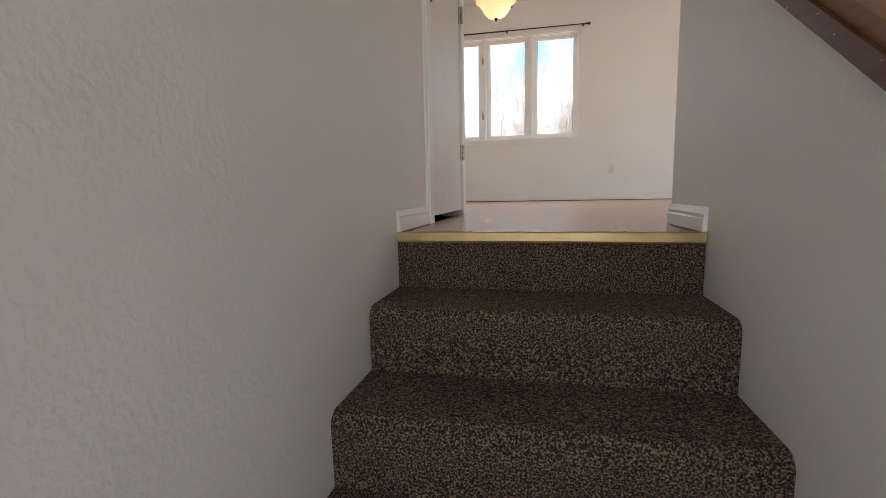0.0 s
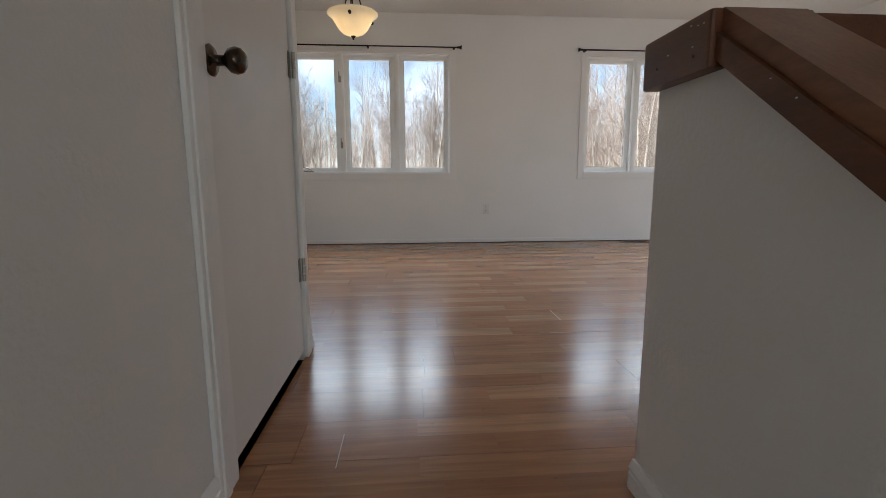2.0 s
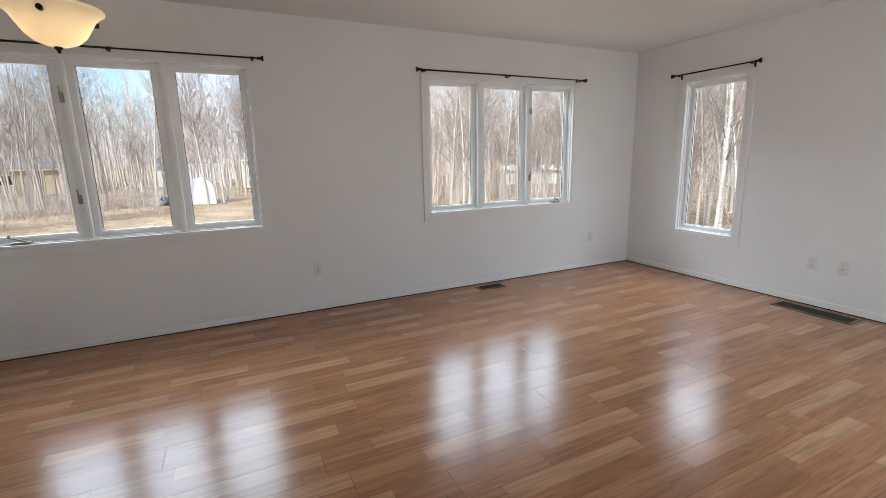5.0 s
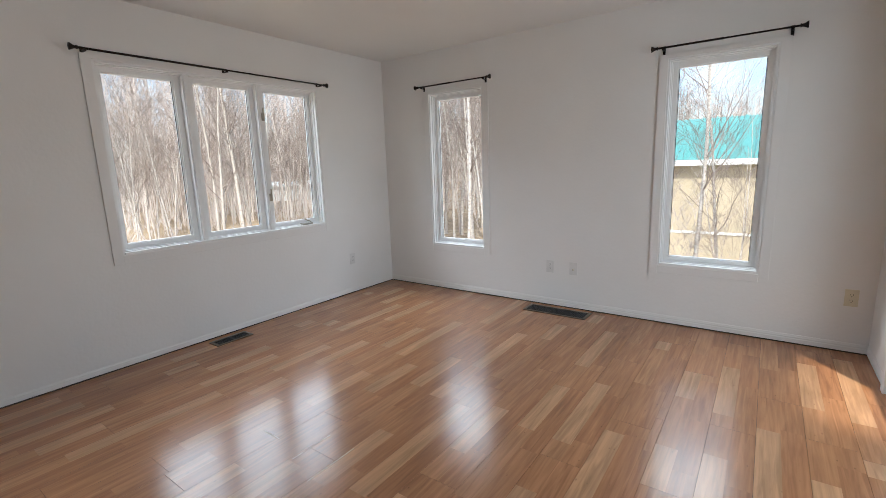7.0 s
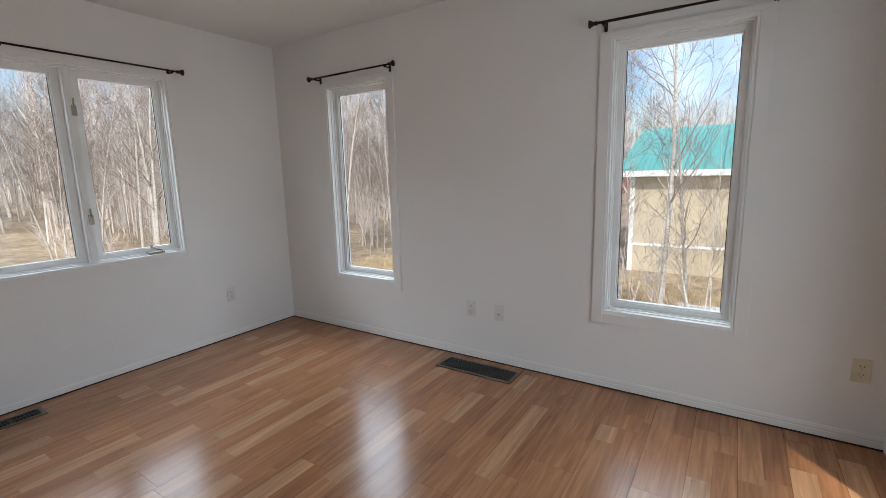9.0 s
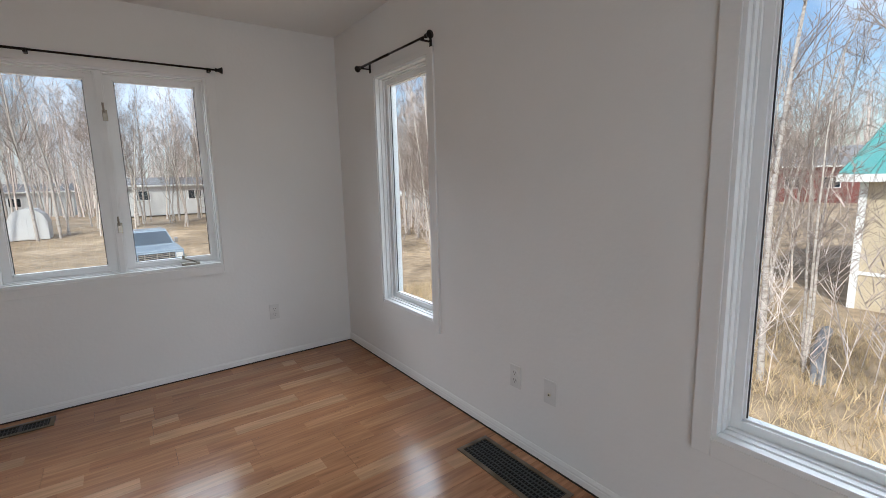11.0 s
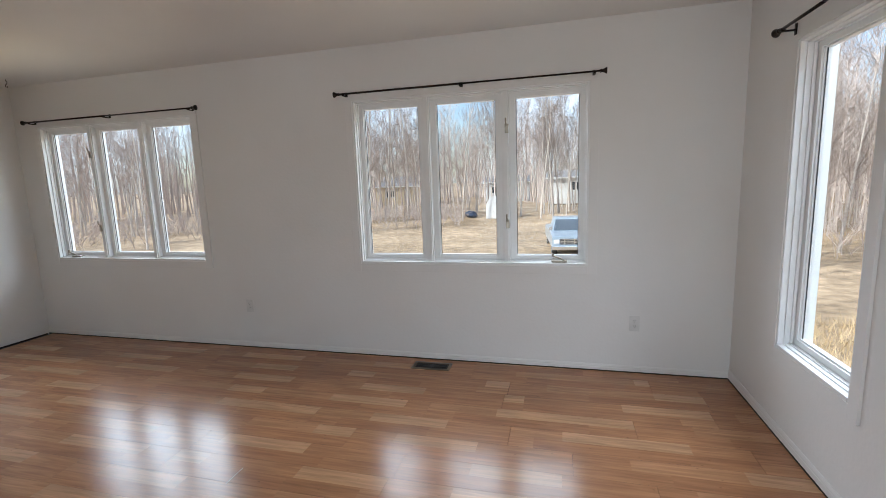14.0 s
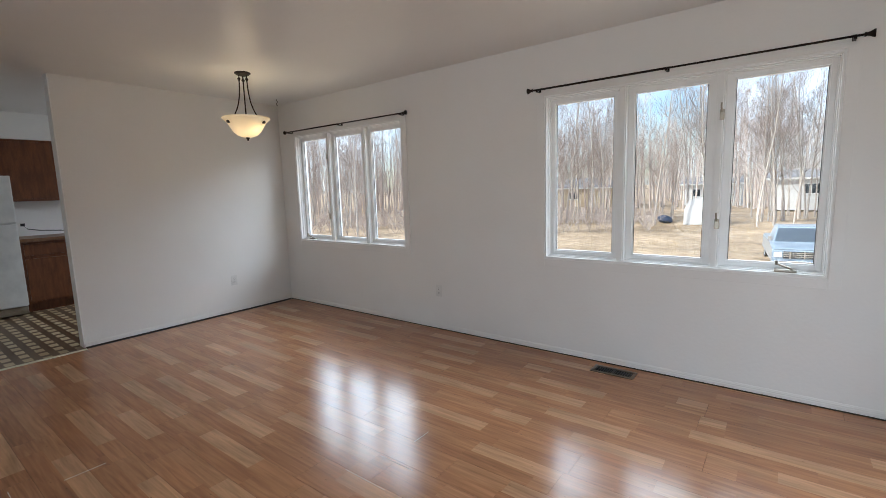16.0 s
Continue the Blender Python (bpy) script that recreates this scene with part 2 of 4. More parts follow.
def laminate():
    """Printed oak-like strips: each strip its own tone, long grain, dark knots, a semi-gloss coat."""
    m = bpy.data.materials.new("laminate_plank")
    m.use_nodes = True
    n, l = m.node_tree.nodes, m.node_tree.links
    b = n["Principled BSDF"]
    b.inputs["Roughness"].default_value, b.inputs["Coat Weight"].default_value = 0.21, 0.1
    b.inputs["Coat Roughness"].default_value = 0.17
    b.inputs["Specular IOR Level"].default_value = 0.42
    co, geo = n.new("ShaderNodeTexCoord"), n.new("ShaderNodeNewGeometry")
    tone = n.new("ShaderNodeValToRGB")
    e = tone.color_ramp.elements
    e[0].color, e[1].color = (0.285, 0.122, 0.053, 1), (0.53, 0.305, 0.158, 1)
    for at, c in ((0.25, (0.345, 0.155, 0.070, 1)), (0.65, (0.395, 0.184, 0.084, 1)), (0.86, (0.44, 0.218, 0.104, 1)), (0.94, (0.50, 0.275, 0.14, 1))):
        e.new(at).color = c
    l.new(geo.outputs["Random Per Island"], tone.inputs["Fac"])
    # each strip reads its own place in the grain
    off, add = n.new("ShaderNodeVectorMath"), n.new("ShaderNodeVectorMath")
    off.operation, add.operation = "SCALE", "ADD"
    off.inputs[0].default_value = (37, 19, 53)
    l.new(geo.outputs["Random Per Island"], off.inputs["Scale"])
    l.new(co.outputs["Object"], add.inputs[0])
    l.new(off.outputs[0], add.inputs[1])
    out = tone.outputs["Color"]
    for scale, detail, stretch, low, high in ((9, 6, (0.35, 5.5, 1), 0.74, 1.22), (2.2, 4, (0.8, 3.0, 1), 0.86, 1.12)):
        mp, no, mr, mu = n.new("ShaderNodeMapping"), n.new("ShaderNodeTexNoise"), n.new("ShaderNodeMapRange"), n.new("ShaderNodeVectorMath")
        mp.inputs["Scale"].default_value = stretch
        no.inputs["Scale"].default_value, no.inputs["Detail"].default_value, no.inputs["Distortion"].default_value = scale, detail, 0.6
        mr.inputs[1].default_value, mr.inputs[2].default_value, mr.inputs[3].default_value, mr.inputs[4].default_value = 0.3, 0.7, low, high
        mu.operation = "MULTIPLY"
        l.new(add.outputs[0], mp.inputs["Vector"])
        l.new(mp.outputs["Vector"], no.inputs["Vector"])
        l.new(no.outputs["Fac"], mr.inputs[0])
        l.new(out, mu.inputs[0])
        l.new(mr.outputs[0], mu.inputs[1])
        out = mu.outputs[0]
    mp, vo, mr, kn = n.new("ShaderNodeMapping"), n.new("ShaderNodeTexVoronoi"), n.new("ShaderNodeMapRange"), n.new("ShaderNodeVectorMath")
    mp.inputs["Scale"].default_value = (2.2, 4.4, 1)
    mr.inputs[1].default_value, mr.inputs[2].default_value, mr.inputs[3].default_value, mr.inputs[4].default_value = 0.02, 0.085, 0.5, 1.0
    kn.operation = "MULTIPLY"
    l.new(add.outputs[0], mp.inputs["Vector"])
    l.new(mp.outputs["Vector"], vo.inputs["Vector"])
    l.new(vo.outputs["Distance"], mr.inputs[0])
    l.new(out, kn.inputs[0])
    l.new(mr.outputs[0], kn.inputs[1])
    l.new(kn.outputs[0], b.inputs["Base Color"])
    # boards are not quite flat
    wn_, bu = n.new("ShaderNodeTexNoise"), n.new("ShaderNodeBump")
    wn_.inputs["Scale"].default_value, wn_.inputs["Detail"].default_value = 14, 3
    l.new(co.outputs["Object"], wn_.inputs["Vector"])
    l.new(wn_.outputs["Fac"], bu.inputs["Height"])
    bu.inputs["Strength"].default_value, bu.inputs["Distance"].default_value = 0.06, 0.006
    l.new(bu.outputs["Normal"], b.inputs["Normal"])
    return m


PLANK = laminate()
VINYL, GLASS, SHADE = vinyl(), pane_glass(), alabaster()
BULB = bpy.data.materials.new("lit_bulb")
BULB.use_nodes = True
BULB.node_tree.nodes["Principled BSDF"].inputs["Emission Color"].default_value = (1, 0.84, 0.60, 1)
BULB.node_tree.nodes["Principled BSDF"].inputs["Emission Strength"].default_value = 9


# ---- mesh helpers ----
def box(bm, x0, y0, z0, x1, y1, z1, bevel=0.0):
    m = Matrix.LocRotScale(((x0 + x1) / 2, (y0 + y1) / 2, (z0 + z1) / 2), None, (abs(x1 - x0), abs(y1 - y0), abs(z1 - z0)))
    made = bmesh.ops.create_cube(bm, size=1, matrix=m)["verts"]
    if bevel:
        edges = list({e for v in made for e in v.link_edges})
        bmesh.ops.bevel(bm, geom=edges, offset=bevel, segments=2, affect="EDGES", profile=0.7)
    return bm


def boxes(rows, bevel=0.0):
    bm = bmesh.new()
    for r in rows:
        box(bm, *r, bevel=bevel)
    return bm


def lathe(bm, profile, m=None, n=24):
    """Turn (radius, height) pairs about z."""
    rings = []
    for r, z in profile:
        rings.append([bm.verts.new((m or Matrix()) @ Vector((r * math.cos(a * math.tau / n), r * math.sin(a * math.tau / n), z))) for a in range(n)])
    for a, b in zip(rings, rings[1:]):
        for i in range(n):
            bm.faces.new((a[i], a[(i + 1) % n], b[(i + 1) % n], b[i]))
    return bm


def tube(bm, points, r, n=8):
    rings = []
    pts = [Vector(p) for p in points]
    for i, p in enumerate(pts):
        d = (pts[min(i + 1, len(pts) - 1)] - pts[max(i - 1, 0)]).normalized()
        u = d.orthogonal().normalized()
        w = d.cross(u)
        rr = r[i] if isinstance(r, (list, tuple)) else r
        rings.append([bm.verts.new(p + (u * math.cos(k * math.tau / n) + w * math.sin(k * math.tau / n)) * rr) for k in range(n)])
    for a, b in zip(rings, rings[1:]):
        for i in range(n):
            bm.faces.new((a[i], a[(i + 1) % n], b[(i + 1) % n], b[i]))
    bm.faces.new(rings[0])
    bm.faces.new(rings[-1][::-1])
    return bm


def prism(points, x0, x1):
    """A profile of (y, z) points drawn out along x."""
    bm = bmesh.new()
    a = [bm.verts.new((x0, y, z)) for y, z in points]
    b = [bm.verts.new((x1, y, z)) for y, z in points]
    bm.faces.new(a)
    bm.faces.new(b[::-1])
    for i in range(len(a)):
        j = (i + 1) % len(a)
        bm.faces.new((a[i], a[j], b[j], b[i]))
    return bm


def part(name, bm, mat, parent=None, label="", smooth=False):
    bmesh.ops.recalc_face_normals(bm, faces=bm.faces[:])
    me = bpy.data.meshes.new(name)
    bm.to_mesh(me)
    bm.free()
    me.materials.append(mat)
    if smooth:
        for p in me.polygons:
            p.use_smooth = True
    ob = new(name, me)
    if parent:
        ob.parent = parent
    if label:
        tagged(ob, label)
    return ob


def thing(name, m, label, category, group="", kind=""):
    ob = new(name)
    ob.matrix_basis = m
    return tagged(ob, label, category, group, kind)


def structure(name, bm, mat, label, category):
    return tagged(part(name, bm, mat), label, category, kind="structure")


# ---- rooms ----
T = 0.16
W1, W2, WZ = (-0.995, 0.752), (2.25, 3.997), (0.777, 2.045)
W3, W4, EZ = (5.087, 5.726), (2.834, 3.498), (0.475, 2.03)
SD = (2.35, 4.33, 2.03)
KX, LX, RX, STY = -4.12, -0.145, 0.786, 1.876


def pierced(a0, a1, z0, z1, holes, flip, b0, b1):
    """A wall along a with rectangular holes (a, a, z, z), from b0 to b1 across."""
    rows, a = [], a0
    for h0, h1, g0, g1 in holes:
        rows += [(a, h0, z0, z1), (h0, h1, z0, g0), (h0, h1, g1, z1)]
        a = h1
    rows.append((a, a1, z0, z1))
    rows = [r for r in rows if r[1] - r[0] > 1e-4 and r[3] - r[2] > 1e-4]
    return boxes([(b0, p, r, b1, q, s) if flip else (p, b0, r, q, b1, s) for p, q, r, s in rows])


# the unseen kitchen opening on the left is added to admit its fill lamp
structure("wall_north", pierced(KX - T, EX + T, -2.2, CEIL, [(-3.2, -2.2, 1.1, 2.0), (*W1, *WZ), (*W2, *WZ)], False, NY, NY + T), WALL, "off-white painted wall with two triple windows", "wall")
structure("wall_east", pierced(SY - T, NY, -2.2, CEIL, [(*W4, *EZ), (*W3, *EZ)], True, EX, EX + T), WALL, "off-white painted wall with two narrow tall windows", "wall")
structure("wall_south", pierced(1.4, EX, -2.2, CEIL, [(SD[0], SD[1], 0.0, SD[2])], False, SY - T, SY), WALL, "off-white painted wall with a glazed door opening", "wall")
structure("wall_west", boxes([(WX - 0.115, 4.17, 0, WX, NY, CEIL)]), WALL, "off-white partition wall ending beside the kitchen", "wall")
structure("wall_stair_left", pierced(-1.9, 3.2, -2.2, CEIL, [(2.352, 3.098, -0.02, 2.04)], True, LX - 0.115, LX), STAIRWALL, "off-white textured stair wall with a closet door", "wall")
structure("wall_closet", boxes([(WX - 0.115, 3.085, 0, LX - 0.115, 3.2, CEIL), (-1.1, 2.0, -2.2, -1.0, 3.085, CEIL), (-1.0, 2.0, -2.2, LX - 0.115, 2.1, CEIL)]), WALL, "plain white walls round the closet", "wall")
# the unseen back opening is added so a fill lamp reaches the stairs
structure("wall_stair_back", boxes([(LX - 0.115, -2.0, -2.2, 1.4, -1.9, -0.4), (LX - 0.115, -2.0, 1.6, 1.4, -1.9, CEIL), (LX - 0.115, -2.0, -0.4, 0.0, -1.9, 1.6), (1.2, -2.0, -0.4, 1.4, -1.9, 1.6), (1.3, -1.9, -2.2, 1.4, SY, CEIL)]), STAIRWALL, "plain off-white wall closing the stairwell", "wall")
structure("wall_kitchen", boxes([(KX - T, 2.2, -2.2, KX, NY, CEIL), (KX, 2.1, -2.2, WX - 0.115, 2.2, CEIL), (WX - 0.115, 2.1, -2.2, WX, 3.085, CEIL)]), WALL, "beige painted kitchen wall", "wall")
# half wall beside the stairs: its top falls with the steps
ZS = lambda y: 0.894 - 0.735 * (2.05 - y)
half = structure("wall_stair_half", prism([(-1.9, -2.2), (2.24, -2.2), (2.24, 0.89), (2.05, 0.89), (-1.0, ZS(-1.0)), (-1.9, ZS(-1.0))], RX, RX + 0.115), STAIRWALL, "off-white textured half wall falling with the stairs", "wall")
structure("wall_landing_half", boxes([(RX + 0.115, SY - 0.115, -2.2, 1.3, SY, 0.89)]), STAIRWALL, "off-white half wall beside the stairwell", "wall")
structure("ceiling", boxes([(KX - T, SY - T, CEIL, EX + T, NY + T, CEIL + 0.12), (KX - T, -2.0, CEIL, 1.4, SY - T, CEIL + 0.12)]), CEILING, "warm white painted ceiling with a slight sheen", "ceiling")
# added out of view: its front edge limits the sun patch on the floor
structure("sun_cut_slab", boxes([(1.4, 0.9, 2.25, EX + 0.6, SY - T - 0.01, 2.4)]), WHITESIDE, "added unseen slab that cuts the sun at the outside door", "roof")
structure("lower_floor", boxes([(KX - T, -2.0, -2.3, EX + T, SY - T, -1.80)]), CARPET, "plain lower landing floor", "floor")
# last box: unplanked closet base, its dark colour shades the gap under the door
floor = structure("floor", boxes([(WX - 0.06, SY - 0.05, -0.3, EX, NY, -0.012), (LX, STY + 0.02, -0.3, RX, SY - 0.05, -0.012), (WX - 0.06, 3.2, -0.3, LX, SY, -0.012), (-1.0, 2.1, -0.3, LX, 3.085, -0.012)]), JOINT, "glossy reddish-brown laminate plank floor", "floor")
structure("kitchen_floor", boxes([(KX, 2.2, -0.2, WX - 0.06, NY, -0.002), (WX - 0.06, 3.2, -0.2, WX + 0.05, 4.17, -0.002)]), VINYL, "brown and cream patterned kitchen vinyl floor", "floor")
structure("threshold_trim", boxes([(WX + 0.045, 3.2, -0.01, WX + 0.085, 4.165, 0.006)], 0.003), IVORY, "pale brass threshold strip between laminate and vinyl", "trim")


def profile_board(a, b, h, mat, name, label, t=0.014, gap=0.008):
    """A skirting board between two floor points, its back to the right of the way from a to b."""
    d = Vector(b) - Vector(a)
    pts = [(0, gap), (t, gap), (t, h * 0.55), (t * 0.75, h * 0.6), (t * 0.75, h * 0.7), (t, h * 0.74), (t * 0.6, h * 0.9), (t * 0.4, h), (0, h)]
    ob = structure(name, prism(pts, 0, d.length), mat, label, "baseboard")
    ob.matrix_basis = Matrix.Translation((a[0], a[1], 0)) @ Matrix.Rotation(math.atan2(d.y, d.x), 4, "Z")
    return ob


LB = "low white painted baseboard over a dark gap"
profile_board((EX, NY), (WX, NY), 0.05, WALL, "baseboard", LB, 0.005)
profile_board((EX, SY), (EX, NY), 0.065, WALL, "baseboard", LB, 0.007)
profile_board((WX, NY), (WX, 4.17), 0.05, WALL, "baseboard", LB, 0.005)
profile_board((4.40, SY), (EX, SY), 0.065, WALL, "baseboard", LB, 0.007)
LB2 = "white grooved baseboard at the stair head, chipped"
profile_board((LX, 2.253), (LX, STY - 0.01), 0.074, TRIM, "baseboard", LB2, 0.013, 0.004)
profile_board((RX, STY - 0.01), (RX, 2.243), 0.074, TRIM, "baseboard", LB2, 0.013, 0.004)
profile_board((LX, 3.205), (LX, 3.165), 0.074, TRIM, "baseboard", LB2, 0.013, 0.004)
structure("trim", boxes([(WX, NY - 0.008, -0.01, EX, NY - 0.001, 0.0075), (EX - 0.010, SY, -0.01, EX - 0.001, NY - 0.02, 0.008), (WX + 0.001, 4.17, -0.01, WX + 0.008, NY - 0.02, 0.0075)]), JOINT, "dark gap along the foot of the walls", "trim")
structure("trim_wall_end", boxes([(WX - 0.115, 4.158, 0, WX + 0.004, 4.169, CEIL)], 0.003), TRIM, "white corner strip on the partition's end", "trim")

# closet door casing and the glazed door's casing
structure("trim_door_casing", boxes([(LX, 2.254, 0, LX + 0.012, 2.272, 2.09), (LX, 2.270, 0, LX + 0.017, 2.304, 2.09), (LX, 2.303, 0, LX + 0.013, 2.352, 2.088), (LX, 3.098, 0, LX + 0.016, 3.160, 2.09), (LX, 2.254, 2.04, LX + 0.0155, 3.16, 2.10)], 0.004), TRIM, "white painted closet door casing", "trim")
structure("trim_glazed_door_casing", boxes([(SD[1], SY, 0, SD[1] + 0.06, SY + 0.018, SD[2] + 0.06), (SD[0] - 0.06, SY, 0, SD[0], SY + 0.018, SD[2] + 0.06), (SD[0], SY, SD[2], SD[1], SY + 0.018, SD[2] + 0.06)], 0.004), TRIM, "white painted casing round the glazed door", "trim")


def closet_door():
    d = thing("door_1", pose(LX, 2.352, 0), "closed white painted flush closet door with dark knob", "door", kind="structure")
    part("door_slab", boxes([(-0.037, 0.004, 0.028, -0.002, 0.742, 2.036)], 0.003), DOORP, d)
    r = Matrix.Rotation(math.pi / 2, 4, "Y")
    at = Matrix.Translation((-0.002, 0.053, 0.964)) @ r
    k = part("door_knob", lathe(bmesh.new(), [(0.0, 0), (0.033, 0), (0.034, 0.004), (0.028, 0.009), (0.012, 0.012), (0.011, 0.032), (0.017, 0.036), (0.026, 0.044), (0.029, 0.056), (0.026, 0.068), (0.016, 0.076), (0, 0.078)], at, 28), KNOB, d, "dark aged bronze round knob", True)
    for z in (0.36, 1.12, 1.80):
        h = bmesh.new()
        for i in range(3):
            tube(h, [(0.014, 0.742, z - 0.045 + i * 0.031), (0.014, 0.742, z - 0.017 + i * 0.031)], 0.007, 10)
        box(h, -0.001, 0.72, z - 0.045, 0.002, 0.744, z + 0.045)
        part("hinge", h, STEEL, d, "worn painted metal hinge")
    part("latch_mark", boxes([(-0.003, 0.0045, 0.955, -0.0012, 0.0075, 1.012)]), BLACK, d)


closet_door()


def glazed_door():
    w = SD[1] - SD[0]
    d = thing("door_2", pose(SD[0], SY - 0.07, 0), "white framed glazed outside door, closed", "door", kind="structure")
    part("door_frame", boxes([(0, -0.03, 0.01, 0.09, 0.03, SD[2]), (w - 0.09, -0.03, 0.01, w, 0.03, SD[2]), (0.09, -0.03, 0.01, w - 0.09, 0.03, 0.13), (0.09, -0.03, SD[2] - 0.1, w - 0.09, 0.03, SD[2])], 0.004), TRIM, d)
    p = part("pane", boxes([(0.09, -0.004, 0.13, w - 0.09, 0.004, SD[2] - 0.1)]), GLASS, d)
    p.visible_shadow = False


glazed_door()


# ---- windows ----
def window(name, m, w, h, panes, crank, label):
    """Local x along the wall, y outward from the inner wall face, z up from the opening's sill."""
    o = thing(name, m, label, "window", kind="structure")
    c = 0.06
    part("casing", boxes([(-c, -0.014, -c, 0, 0.0, h + 0.02), (w, -0.014, -c, w + c, 0, h + 0.02), (0, -0.0135, -c, w, 0, 0), (-c, -0.0145, h, w + c, 0, h + 0.03)], 0.003), WALL, o)
    j = 0.014
    part("window_frame", boxes([(0, -0.008, 0, j, 0.15, h), (w - j, -0.008, 0, w, 0.15, h), (j, -0.008, h - j, w - j, 0.15, h)], 0.002), TRIM, o)
    part("window_sill", boxes([(j, -0.012, 0, w - j, 0.15, 0.02)], 0.004), TRIM, o)
    part("stop", boxes([(j, 0.045, 0.02, j + 0.014, 0.06, h - j), (w - j - 0.014, 0.045, 0.02, w - j, 0.06, h - j), (j, 0.045, h - j - 0.014, w - j, 0.06, h - j), (j, 0.04, 0.02, w - j, 0.06, 0.032)], 0.002), TRIM, o)
    part("stop", boxes([(j, 0.020, 0.02, j + 0.007, 0.045, h - j), (w - j - 0.007, 0.020, 0.02, w - j, 0.045, h - j), (j, 0.020, h - j - 0.007, w - j, 0.045, h - j), (j, 0.018, 0.02, w - j, 0.04, 0.026)], 0.0015), TRIM, o)
    mull = 0.05
    bay = (w - 2 * j - (panes - 1) * mull) / panes
    for i in range(panes):
        x = j + i * (bay + mull)
        if i:
            part("mullion", boxes([(x - mull, 0.020, 0.02, x, 0.15, h - j), (x - mull + 0.009, 0.012, 0.02, x - 0.009, 0.022, h - j)], 0.003), TRIM, o)
        s = 0.042
        fr = [(x, 0.062, 0.02, x + s, 0.10, h - j), (x + bay - s, 0.062, 0.02, x + bay, 0.10, h - j), (x + s, 0.062, 0.02, x + bay - s, 0.10, 0.02 + s), (x + s, 0.062, h - j - s, x + bay - s, 0.10, h - j)]
        b = 0.008
        fr += [(x + s, 0.072, 0.02 + s, x + s + b, 0.10, h - j - s), (x + bay - s - b, 0.072, 0.02 + s, x + bay - s, 0.10, h - j - s), (x + s, 0.072, 0.02 + s, x + bay - s, 0.10, 0.02 + s + b), (x + s, 0.072, h - j - s - b, x + bay - s, 0.10, h - j - s)]
        sa = part("sash", boxes(fr, 0.0015), TRIM, o)
        p = part("pane", boxes([(x + s, 0.084, 0.02 + s, x + bay - s, 0.089, h - j - s)]), GLASS, sa)
        p.visible_shadow = False
        g = 0.004
        part("gasket", boxes([(x + s + b, 0.080, 0.02 + s + b, x + s + b + g, 0.084, h - j - s - b), (x + bay - s - b - g, 0.080, 0.02 + s + b, x + bay - s - b, 0.084, h - j - s - b)]), GASKET, sa)
        if crank == i:
            side = x - 0.012 if i else x + bay + 0.012
            for z in (h * 0.24, h * 0.78):
                lk = boxes([(side - 0.013, 0.004, z - 0.03, side + 0.013, 0.014, z + 0.035)], 0.003)
                tube(lk, [(side, 0.008, z + 0.02), (side - 0.004, -0.006, z + 0.045), (side - 0.004, -0.01, z + 0.075)], 0.006)
                part("latch", lk, STEEL, o, "dull metal casement latch")
            cx = x + bay * 0.66 if i else x + bay * 0.34
            k = boxes([(cx - 0.055, 0.01, 0.02, cx + 0.055, 0.06, 0.038)], 0.006)
            tube(k, [(cx + 0.035, 0.01, 0.036), (cx + 0.02, -0.006, 0.05), (cx - 0.03, -0.012, 0.07), (cx - 0.045, -0.014, 0.075)], 0.006)
            tube(k, [(cx - 0.045, -0.014, 0.07), (cx - 0.045, -0.014, 0.095)], 0.008)
            part("crank_handle", k, STEEL, o, "bronze-grey fold-down crank handle")
    return o


window("window_1", pose(W1[0], NY, WZ[0]), W1[1] - W1[0], WZ[1] - WZ[0], 3, 0, "white painted triple casement window with a crank handle")
window("window_2", pose(W2[0], NY, WZ[0]), W2[1] - W2[0], WZ[1] - WZ[0], 3, 2, "white painted triple casement window over the floor vent")
window("window_3", pose(EX, W3[1], EZ[0], rz=-90), W3[1] - W3[0], EZ[1] - EZ[0], 1, -1, "tall narrow white fixed window near the room corner")
window("window_4", pose(EX, W4[1], EZ[0], rz=-90), W4[1] - W4[0], EZ[1] - EZ[0], 1, -1, "tall narrow white fixed window looking at the teal roof")


def curtain_rod(m, w, middle, label):
    """Local x along the wall, y outward from the room into the wall, rod at z 0."""
    o = thing("curtain_rod", m, label, "curtain rod", "black curtain rods")
    part("rod", tube(bmesh.new(), [(0, 0, 0), (w * 0.5, 0, 0)], 0.0075, 10), IRON, o, smooth=True)
    part("rod", tube(bmesh.new(), [(w * 0.5, 0, 0), (w, 0, 0)], 0.0062, 10), IRON, o, smooth=True)
    for x, s in ((0, -1), (w, 1)):
        f = Matrix.Translation((x, 0, 0)) @ Matrix.Rotation(s * math.pi / 2, 4, "Y")
        part("finial", lathe(bmesh.new(), [(0, 0), (0.012, 0), (0.012, 0.006), (0.009, 0.01), (0.012, 0.022), (0.02, 0.036), (0.022, 0.042), (0.0, 0.044)], f, 16), IRON, o, "flared black finial", True)
    for x in [0.035, w - 0.035] + ([w / 2] if middle else []):
        b = boxes([(x - 0.009, 0.052, -0.045, x + 0.009, 0.058, 0.02), (x - 0.006, 0.0, -0.016, x + 0.006, 0.055, -0.008), (x - 0.007, -0.009, -0.016, x + 0.007, 0.009, 0.002)], 0.002)
        part("bracket", b, IRON, o)
    return o


curtain_rod(pose(2.175, NY - 0.06, 2.09), 1.88, True, "long thin black curtain rod, bare, over the triple window")
curtain_rod(pose(-1.06, NY - 0.06, 2.09), 1.88, True, "long thin black curtain rod, bare, beside the pendant lamp")
